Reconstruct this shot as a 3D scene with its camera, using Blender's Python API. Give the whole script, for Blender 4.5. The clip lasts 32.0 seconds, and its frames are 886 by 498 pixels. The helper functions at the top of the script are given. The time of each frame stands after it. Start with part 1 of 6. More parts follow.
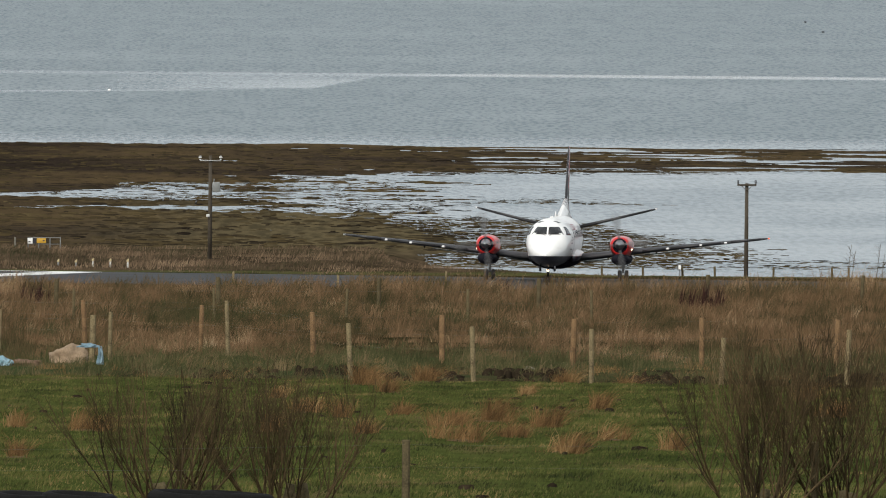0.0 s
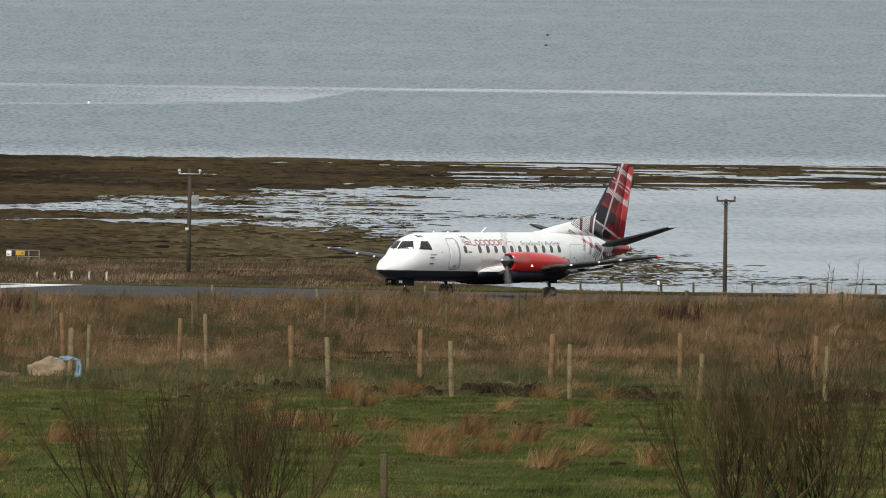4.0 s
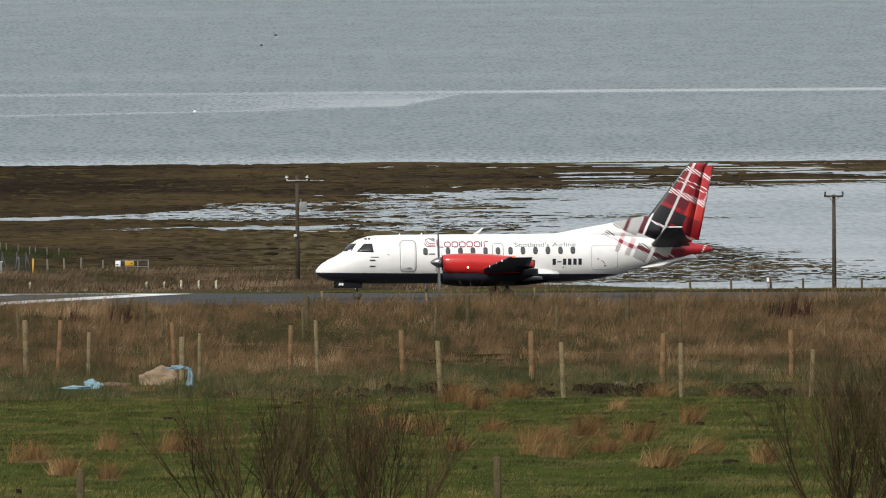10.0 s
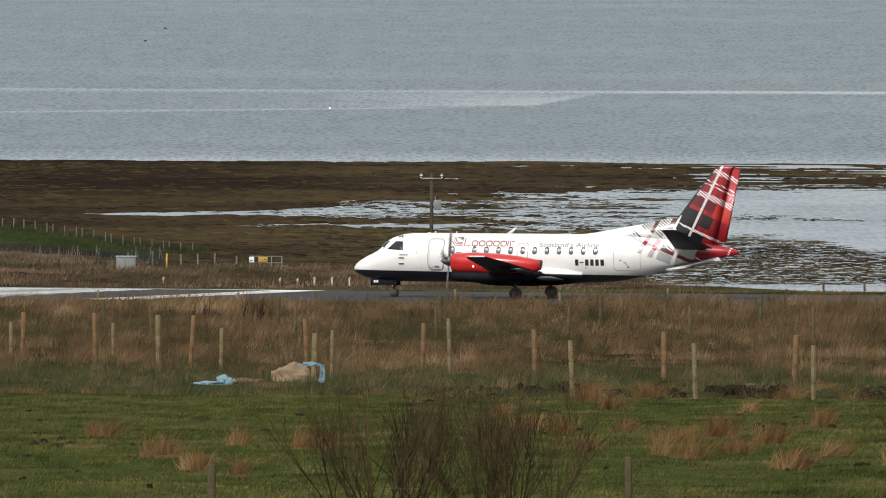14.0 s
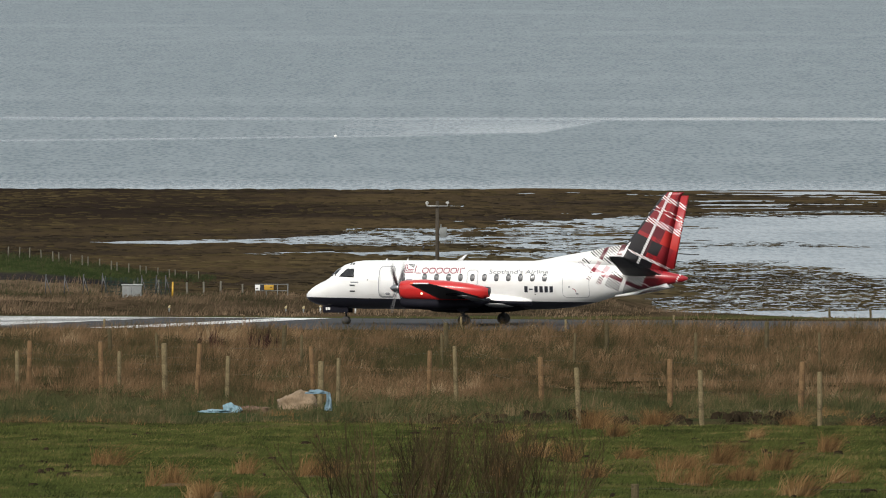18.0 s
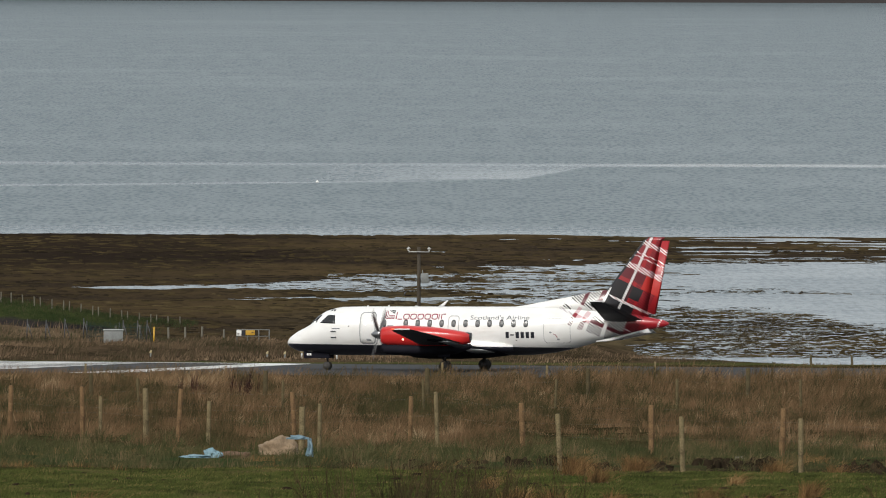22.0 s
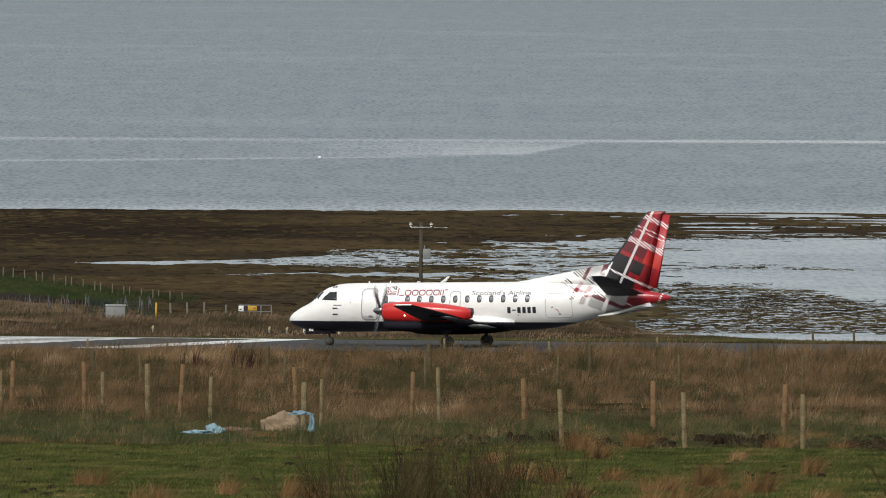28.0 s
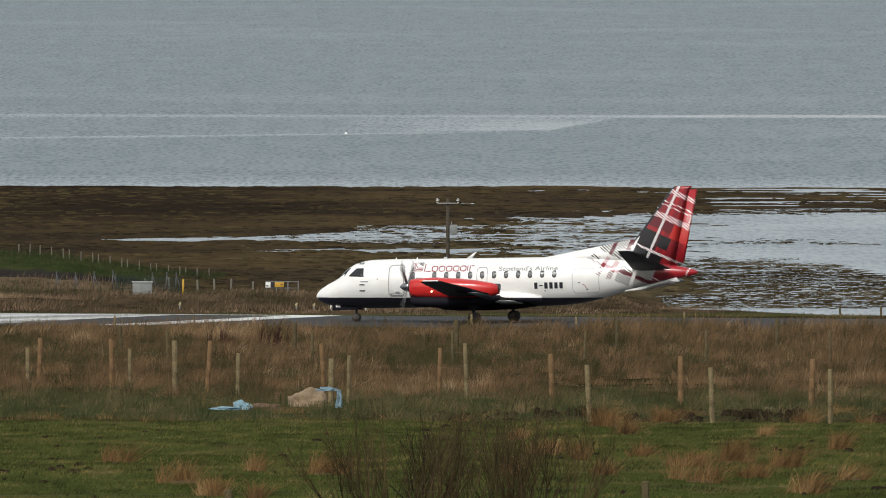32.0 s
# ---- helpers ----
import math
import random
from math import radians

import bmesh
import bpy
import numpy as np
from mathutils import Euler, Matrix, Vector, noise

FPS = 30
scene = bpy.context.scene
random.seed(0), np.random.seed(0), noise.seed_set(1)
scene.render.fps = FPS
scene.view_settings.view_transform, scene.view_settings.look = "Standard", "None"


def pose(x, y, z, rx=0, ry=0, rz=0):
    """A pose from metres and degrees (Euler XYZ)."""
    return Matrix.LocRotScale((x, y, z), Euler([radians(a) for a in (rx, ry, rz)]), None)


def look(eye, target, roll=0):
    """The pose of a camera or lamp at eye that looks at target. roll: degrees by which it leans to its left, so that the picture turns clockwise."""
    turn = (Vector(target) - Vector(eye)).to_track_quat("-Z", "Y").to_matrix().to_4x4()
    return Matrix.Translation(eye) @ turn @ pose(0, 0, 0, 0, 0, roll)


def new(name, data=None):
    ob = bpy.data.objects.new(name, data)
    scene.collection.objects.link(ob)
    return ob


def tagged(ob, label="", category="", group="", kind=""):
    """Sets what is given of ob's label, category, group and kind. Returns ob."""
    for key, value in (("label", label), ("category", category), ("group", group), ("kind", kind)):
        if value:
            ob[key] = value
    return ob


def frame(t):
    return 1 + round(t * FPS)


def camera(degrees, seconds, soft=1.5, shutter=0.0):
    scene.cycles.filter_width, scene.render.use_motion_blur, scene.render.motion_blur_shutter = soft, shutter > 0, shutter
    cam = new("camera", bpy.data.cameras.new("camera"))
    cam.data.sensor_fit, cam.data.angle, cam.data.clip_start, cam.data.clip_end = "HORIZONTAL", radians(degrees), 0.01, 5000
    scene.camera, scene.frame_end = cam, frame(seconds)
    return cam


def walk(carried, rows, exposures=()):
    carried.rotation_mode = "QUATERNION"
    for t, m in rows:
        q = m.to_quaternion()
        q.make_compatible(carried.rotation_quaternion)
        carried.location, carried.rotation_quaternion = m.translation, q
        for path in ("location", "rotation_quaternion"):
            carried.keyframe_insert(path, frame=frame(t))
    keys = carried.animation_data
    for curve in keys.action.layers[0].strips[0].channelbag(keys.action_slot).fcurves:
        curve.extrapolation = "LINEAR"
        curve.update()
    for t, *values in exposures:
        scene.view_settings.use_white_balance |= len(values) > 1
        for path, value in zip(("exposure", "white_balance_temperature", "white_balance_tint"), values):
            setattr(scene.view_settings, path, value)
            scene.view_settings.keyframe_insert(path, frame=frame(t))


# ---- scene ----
# The camera stands on a hillside and pans: rows of seconds, turn to the left, tilt down, lean (degrees).
cam = camera(2.8192, 32.0, soft=1.05, shutter=0.24)
EYE = (0.0, 0.0, 26.6)
AIM = [
    (0.0, -0.6726, 1.3971, -0.51), (0.5, -0.6815, 1.3798, -0.67), (1.0, -0.6921, 1.3427, -0.71), (1.5, -0.7110, 1.3235, -0.69),
    (2.0, -0.7403, 1.3417, -0.74), (2.5, -0.7422, 1.3580, -0.68), (4.5, -0.7573, 1.3487, -0.82), (5.0, -0.8138, 1.3629, -0.80),
    (5.5, -0.8686, 1.3538, -0.56), (6.0, -0.9459, 1.3289, -0.75), (6.5, -0.7944, 1.3182, -0.80), (7.0, -0.4240, 1.3453, -0.52),
    (7.5, -0.2204, 1.3574, -0.46), (8.0, -0.1021, 1.3761, -0.53), (8.5, -0.1384, 1.3710, -0.19), (9.0, -0.2002, 1.3666, 0.07),
    (9.5, -0.3444, 1.3341, 0.44), (10.0, -0.3930, 1.3436, 0.42), (10.5, -0.3999, 1.3511, 0.33), (11.0, -0.2964, 1.3458, 0.33),
    (11.5, -0.2249, 1.3312, 0.13), (12.0, -0.1845, 1.3037, 0.20), (12.5, -0.1748, 1.3078, 0.01), (13.0, -0.1781, 1.3309, -0.04),
    (13.5, -0.1516, 1.3538, 0.02), (14.0, 0.0328, 1.3463, -0.24), (14.5, 0.2005, 1.3226, 0.24), (16.5, 0.1477, 1.2841, 0.04),
    (17.0, 0.0846, 1.2801, -0.03), (17.5, 0.0570, 1.2659, -0.00), (18.0, 0.0517, 1.2588, -0.07), (18.5, 0.0463, 1.2633, -0.08),
    (19.0, 0.0402, 1.2707, 0.04), (19.5, 0.0131, 1.2600, -0.11), (20.0, -0.0115, 1.2218, -0.13), (20.5, -0.0353, 1.1713, -0.08),
    (21.0, -0.0357, 1.1160, -0.01), (21.5, -0.0353, 1.0958, -0.10), (22.0, -0.0067, 1.1128, -0.21), (22.5, 0.0137, 1.1450, -0.21),
    (23.0, 0.0244, 1.1722, -0.13), (23.5, 0.0240, 1.1873, -0.28), (24.0, 0.0092, 1.1851, -0.33), (24.5, -0.0043, 1.1860, -0.24),
    (25.0, -0.0141, 1.1976, -0.15), (25.5, -0.0234, 1.2137, -0.14), (27.5, -0.0003, 1.1885, -0.24), (28.0, -0.0002, 1.1904, -0.26),
    (28.5, 0.0045, 1.1932, -0.25), (29.0, -0.0089, 1.2018, -0.29), (29.5, -0.0281, 1.2010, -0.30), (30.0, -0.0155, 1.2101, -0.18),
    (30.5, 0.0014, 1.2238, -0.19), (31.0, 0.0358, 1.2360, -0.18), (31.5, 0.0643, 1.2529, -0.06), (32.0, 0.0851, 1.2675, -0.08)]
PATH = [(t, Matrix.Translation(EYE) @ Euler((0, 0, radians(turn))).to_matrix().to_4x4()
         @ Euler((radians(90 - down), 0, 0)).to_matrix().to_4x4()
         @ Euler((0, 0, radians(-lean))).to_matrix().to_4x4()) for t, turn, down, lean in AIM]
walk(cam, PATH, exposures=[(0, 0.16), (6, 0.16), (7, 0.11), (8, 0.14), (14.5, 0.1), (21, 0.06), (22, -0.08), (23, -0.1), (25, -0.04), (32, -0.05)])

# ---- light: a bright overcast sky ----
world = bpy.data.worlds.new("overcast")
scene.world = world
world.use_nodes = True
wn = world.node_tree.nodes
wl = world.node_tree.links
sky = wn.new("ShaderNodeTexSky")
sky.sky_type = 'NISHITA'
sky.sun_disc = False
sky.sun_elevation = radians(32)
sky.sun_rotation = radians(205)
sky.air_density, sky.dust_density, sky.ozone_density = 1.0, 4.0, 1.0
cloud = wn.new("ShaderNodeMix")
cloud.data_type = 'RGBA'
cloud.inputs[0].default_value = 0.86
cloud.inputs[7].default_value = (5.7, 5.98, 6.08, 1)
wl.new(sky.outputs[0], cloud.inputs[6])
wl.new(cloud.outputs[2], wn["Background"].inputs[0])
wn["Background"].inputs[1].default_value = 0.12

sun = new("sun", bpy.data.lights.new("sun", 'SUN'))
sun.data.energy = 2.5
sun.data.angle = radians(14)
sun.data.color = (1.0, 0.96, 0.9)
sun.matrix_basis = look((-60, -120, 110), (0, 0, 0))


# ---- materials ----
def link(m, a, b):
    m.node_tree.links.new(a, b)


def node(m, kind, **values):
    n = m.node_tree.nodes.new(kind)
    for k, v in values.items():
        n.inputs[k].default_value = v
    return n


def calc(m, op, a, b=None):
    n = m.node_tree.nodes.new("ShaderNodeMath")
    n.operation = op
    for k, v in ((0, a), (1, b)):
        if v is None:
            continue
        if isinstance(v, (int, float)):
            n.inputs[k].default_value = v
        else:
            link(m, v, n.inputs[k])
    return n.outputs[0]


def mixed(m, f, a, b):
    n = m.node_tree.nodes.new("ShaderNodeMix")
    n.data_type = 'RGBA'
    for k, v in ((0, f), (6, a), (7, b)):
        if isinstance(v, (int, float)):
            n.inputs[k].default_value = v
        elif isinstance(v, tuple):
            n.inputs[k].default_value = (*v, 1) if len(v) == 3 else v
        else:
            link(m, v, n.inputs[k])
    return n.outputs[2]


def ramped(m, value, lo, hi):
    n = m.node_tree.nodes.new("ShaderNodeMapRange")
    n.interpolation_type = 'SMOOTHSTEP'
    link(m, value, n.inputs[0])
    n.inputs[1].default_value, n.inputs[2].default_value = lo, hi
    return n.outputs[0]


def speckle(m, scale, detail=4.0, vec=None, stretch=None):
    if vec is None:
        vec = m.node_tree.nodes.new("ShaderNodeTexCoord").outputs["Object"]
    if stretch:
        mp = m.node_tree.nodes.new("ShaderNodeMapping")
        mp.inputs["Scale"].default_value = stretch
        link(m, vec, mp.inputs[0])
        vec = mp.outputs[0]
    n = node(m, "ShaderNodeTexNoise", Scale=scale, Detail=detail)
    link(m, vec, n.inputs["Vector"])
    return n.outputs[0]


def plain(name, colour, rough=0.6, metal=0.0, vary=0.25, scale=6.0, bump=0.0, coat=0.0):
    """A surface of one colour with stains at two scales and fine relief."""
    m = bpy.data.materials.new(name)
    m.use_nodes = True
    b = m.node_tree.nodes["Principled BSDF"]
    big, small = speckle(m, scale), speckle(m, scale * 9, 6.0)
    f = calc(m, 'MULTIPLY', calc(m, 'ADD', big, small), 0.5)
    dark = tuple(c * (1 - vary) for c in colour)
    light = tuple(min(1, c * (1 + vary)) for c in colour)
    link(m, mixed(m, ramped(m, f, 0.3, 0.7), dark, light), b.inputs["Base Color"])
    link(m, calc(m, 'ADD', calc(m, 'MULTIPLY', small, 0.2), rough - 0.1), b.inputs["Roughness"])
    b.inputs["Metallic"].default_value = metal
    b.inputs["Coat Weight"].default_value = coat
    if rough > 0.7:
        b.inputs["Specular IOR Level"].default_value = 0.1
    if bump:
        bp = node(m, "ShaderNodeBump", Strength=bump, Distance=0.02)
        link(m, small, bp.inputs["Height"])
        link(m, bp.outputs[0], b.inputs["Normal"])
    return m


def leafy(name, colours, rough=0.75, patch=0.09, low=0.25, own=0.42, spec=0.06, sway=1.25):
    """Grass, reeds, twigs: each blade has its own tone, with drifts of colour over the land."""
    m = bpy.data.materials.new(name)
    m.use_nodes = True
    b = m.node_tree.nodes["Principled BSDF"]
    geo = m.node_tree.nodes.new("ShaderNodeNewGeometry")
    r = m.node_tree.nodes.new("ShaderNodeValToRGB")
    els = r.color_ramp.elements
    while len(els) < len(colours):
        els.new(0.5)
    for k, c in enumerate(colours):
        els[k].position = k / (len(colours) - 1)
        els[k].color = (*c, 1)
    drift = speckle(m, patch, 3.0, geo.outputs["Position"], (1.0, low, 0.3))
    small = speckle(m, patch * 6, 2.0, geo.outputs["Position"], (1.0, low, 0.3))
    f = calc(m, 'ADD', calc(m, 'MULTIPLY', geo.outputs["Random Per Island"], own),
             calc(m, 'ADD', calc(m, 'MULTIPLY', calc(m, 'SUBTRACT', drift, 0.5 - 0.22 / sway), sway), calc(m, 'MULTIPLY', calc(m, 'SUBTRACT', small, 0.5), 0.95)))
    link(m, f, r.inputs[0])
    link(m, r.outputs[0], b.inputs["Base Color"])
    b.inputs["Roughness"].default_value = rough
    b.inputs["Specular IOR Level"].default_value = spec
    return m


WOOD = plain("weathered_post_wood", (0.18, 0.143, 0.08), 0.9, vary=0.55, scale=4.0, bump=0.4)
NEWWOOD = plain("treated_post_wood", (0.18, 0.112, 0.058), 0.85, vary=0.5, scale=4.0, bump=0.3)
THINWOOD = plain("thin_post_wood", (0.115, 0.093, 0.05), 0.9, vary=0.45, scale=4.0, bump=0.4)
DARKWOOD = plain("old_dark_wood", (0.09, 0.073, 0.04), 0.9, vary=0.4, scale=4.0, bump=0.4)
POLEWOOD = plain("pole_wood", (0.066, 0.056, 0.043), 0.85, vary=0.3, scale=2.0, bump=0.3)
GALV = plain("galvanised_steel", (0.35, 0.36, 0.36), 0.45, metal=0.8, vary=0.2)
CERAMIC = plain("white_ceramic", (0.55, 0.56, 0.54), 0.3, vary=0.08)
WHITE = plain("white_paint", (0.8, 0.8, 0.78), 0.45, vary=0.05)
GREYBOX = plain("grey_enamel", (0.2, 0.213, 0.21), 0.5, vary=0.15)
YELLOW = plain("yellow_paint", (0.5, 0.29, 0.03), 0.5, vary=0.12)
BLACK = plain("black_rubber", (0.02, 0.02, 0.021), 0.7, vary=0.3)
BLUE = plain("pale_blue_plastic", (0.17, 0.285, 0.335), 0.5, vary=0.25, scale=3.0, bump=0.3)
SACKING = plain("beige_woven_plastic", (0.26, 0.19, 0.125), 0.75, vary=0.25, scale=3.0, bump=0.5)
LINER = plain("dull_blue_plastic", (0.12, 0.195, 0.235), 0.5, vary=0.3, scale=3.0, bump=0.3)
STONE = plain("pale_stone", (0.3, 0.28, 0.24), 0.8, vary=0.2)
OLDTYRE = plain("perished_black_rubber", (0.009, 0.009, 0.009), 0.95, vary=0.3)
BIRD = plain("dark_feathers", (0.02, 0.02, 0.022), 0.7)

REED = leafy("reeds", [(0.030, 0.028, 0.012), (0.062, 0.051, 0.023), (0.105, 0.068, 0.036), (0.15, 0.092, 0.049), (0.215, 0.143, 0.082), (0.32, 0.24, 0.15)], patch=0.42, low=0.16, own=0.34, sway=2.0)
CREST = leafy("crest_grass", [(0.03, 0.03, 0.013), (0.072, 0.06, 0.026), (0.125, 0.082, 0.042), (0.19, 0.118, 0.064), (0.28, 0.195, 0.112), (0.4, 0.31, 0.19)], patch=0.3, low=0.14, own=0.4, sway=2.0)
VERGE = leafy("verge_grass", [(0.036, 0.034, 0.017), (0.085, 0.062, 0.037), (0.155, 0.107, 0.069), (0.26, 0.19, 0.122)], patch=0.14, sway=2.2)
LAWN = leafy("short_grass", [(0.022, 0.028, 0.009), (0.048, 0.058, 0.016), (0.076, 0.086, 0.023), (0.115, 0.107, 0.036), (0.2, 0.14, 0.062)], patch=0.9, low=0.2, sway=2.2)
RUSH = leafy("dry_rushes", [(0.04, 0.026, 0.012), (0.115, 0.066, 0.028), (0.21, 0.125, 0.053), (0.36, 0.25, 0.13)], patch=1.5)
TWIG = leafy("willow_twigs", [(0.02, 0.015, 0.009), (0.048, 0.035, 0.018), (0.086, 0.06, 0.03), (0.15, 0.102, 0.052)], patch=2.0)
DOCK = leafy("dark_red_stalks", [(0.016, 0.009, 0.008), (0.04, 0.018, 0.014), (0.07, 0.034, 0.025)], patch=2.0)


def land_material():
    m = bpy.data.materials.new("hillside_and_shore")
    m.use_nodes = True
    b = m.node_tree.nodes["Principled BSDF"]
    geo = m.node_tree.nodes.new("ShaderNodeNewGeometry")
    sep = m.node_tree.nodes.new("ShaderNodeSeparateXYZ")
    link(m, geo.outputs["Position"], sep.inputs[0])
    p, y = geo.outputs["Position"], sep.outputs[1]
    n1 = speckle(m, 0.35, 5.0, p, (1, 0.25, 1))
    n2 = speckle(m, 3.0, 5.0, p, (1, 0.3, 1))
    n3 = speckle(m, 0.05, 4.0, p, (1, 0.35, 1))
    nn = calc(m, 'ADD', calc(m, 'MULTIPLY', n1, 0.6), calc(m, 'MULTIPLY', n2, 0.4))
    green = mixed(m, ramped(m, nn, 0.35, 0.62), (0.028, 0.038, 0.010), (0.058, 0.07, 0.02))
    green = mixed(m, ramped(m, n1, 0.55, 0.68), green, (0.085, 0.068, 0.03))
    peat = mixed(m, ramped(m, nn, 0.35, 0.65), (0.012, 0.009, 0.007), (0.055, 0.04, 0.02))
    bank = mixed(m, ramped(m, nn, 0.4, 0.6), (0.032, 0.046, 0.018), (0.058, 0.052, 0.025))
    bank = mixed(m, ramped(m, n1, 0.55, 0.66), bank, (0.016, 0.012, 0.008))
    rough = mixed(m, ramped(m, nn, 0.35, 0.65), (0.02, 0.02, 0.009), (0.06, 0.04, 0.02))
    strip = mixed(m, ramped(m, nn, 0.3, 0.7), (0.042, 0.053, 0.018), (0.085, 0.078, 0.032))
    verge = mixed(m, ramped(m, nn, 0.35, 0.65), (0.025, 0.02, 0.012), (0.08, 0.056, 0.035))
    bed = speckle(m, 0.03, 5.0, p, (1, 0.9, 1))
    weed = mixed(m, ramped(m, calc(m, 'ADD', calc(m, 'MULTIPLY', bed, 0.75), calc(m, 'MULTIPLY', n1, 0.25)), 0.38, 0.62),
                 (0.034, 0.026, 0.019), (0.072, 0.051, 0.027))
    x = sep.outputs[0]
    mott = speckle(m, 1.1, 6.0, p, (1, 0.12, 1))
    fine = speckle(m, 4.0, 4.0, p, (1, 0.12, 1))
    weed = mixed(m, calc(m, 'MULTIPLY', ramped(m, mott, 0.48, 0.72), 0.6), weed, (0.015, 0.012, 0.009))
    weed = mixed(m, calc(m, 'MULTIPLY', ramped(m, fine, 0.5, 0.75), 0.4), weed, (0.08, 0.06, 0.028))
    east = calc(m, 'MULTIPLY', ramped(m, x, -14.0, 2.0), calc(m, 'SUBTRACT', 1.0, ramped(m, y, 1190.0, 1240.0)))
    weed = mixed(m, calc(m, 'MULTIPLY', east, 0.8), weed, mixed(m, ramped(m, mott, 0.4, 0.62), (0.105, 0.084, 0.045), (0.06, 0.05, 0.028)))
    # the outer western flat is blacker
    west = calc(m, 'MULTIPLY', calc(m, 'SUBTRACT', 1.0, ramped(m, calc(m, 'ADD', x, calc(m, 'MULTIPLY', calc(m, 'SUBTRACT', bed, 0.5), 60.0)), -30.0, 2.0)), ramped(m, y, 1255.0, 1310.0))
    weed = mixed(m, calc(m, 'MULTIPLY', west, 0.7), weed, (0.018, 0.013, 0.011))
    weed = mixed(m, calc(m, 'MULTIPLY', calc(m, 'SUBTRACT', 1.0, ramped(m, x, -26.0, -4.0)), 0.3), weed, (0.02, 0.016, 0.012))
    turf = mixed(m, ramped(m, nn, 0.4, 0.6), (0.03, 0.034, 0.013), (0.06, 0.046, 0.024))
    weed = mixed(m, ramped(m, sep.outputs[2], 0.27, 0.42), weed, turf)
    jag = calc(m, 'ADD', y, calc(m, 'MULTIPLY', calc(m, 'SUBTRACT', n1, 0.5), 14.0))
    c = green
    for at, width, nxt in ((411, 5, peat), (424, 10, bank), (497, 14, rough), (868, 10, rough), (921, 2, strip), (928, 3, verge), (1072, 30, weed)):
        c = mixed(m, ramped(m, jag, at - width, at + width), c, nxt)
    west = calc(m, 'SUBTRACT', 1.0, ramped(m, x, -21.0, -18.0))
    run = calc(m, 'ADD', y, calc(m, 'MULTIPLY', calc(m, 'SUBTRACT', n1, 0.5), 6.0))
    sward = mixed(m, ramped(m, nn, 0.35, 0.62), (0.02, 0.03, 0.011), (0.04, 0.05, 0.018))
    track = mixed(m, ramped(m, nn, 0.35, 0.65), (0.016, 0.015, 0.016), (0.034, 0.029, 0.027))
    c = mixed(m, calc(m, 'MULTIPLY', west, calc(m, 'MULTIPLY', ramped(m, run, 1087.0, 1090.0), calc(m, 'LESS_THAN', run, 1097.0))), c, track)
    c = mixed(m, calc(m, 'MULTIPLY', west, calc(m, 'MULTIPLY', ramped(m, run, 1095.0, 1098.0), calc(m, 'LESS_THAN', run, 1120.0))), c, sward)
    c = mixed(m, calc(m, 'MULTIPLY', west, calc(m, 'MULTIPLY', ramped(m, run, 1040.0, 1050.0), calc(m, 'LESS_THAN', run, 1089.0))), c, mixed(m, ramped(m, nn, 0.35, 0.65), (0.06, 0.045, 0.028), (0.13, 0.095, 0.06)))
    far = calc(m, 'GREATER_THAN', y, 3000.0)
    c = mixed(m, far, c, (0.05, 0.045, 0.045))
    link(m, c, b.inputs["Base Color"])
    b.inputs["Roughness"].default_value = 0.9
    wet = ramped(m, y, 1060.0, 1100.0)
    link(m, calc(m, 'SUBTRACT', 0.92, calc(m, 'MULTIPLY', wet, 0.25)), b.inputs["Roughness"])
    b.inputs["Specular IOR Level"].default_value = 0.0
    bp = node(m, "ShaderNodeBump", Strength=0.7, Distance=0.12)
    link(m, n2, bp.inputs["Height"])
    link(m, bp.outputs[0], b.inputs["Normal"])
    return m


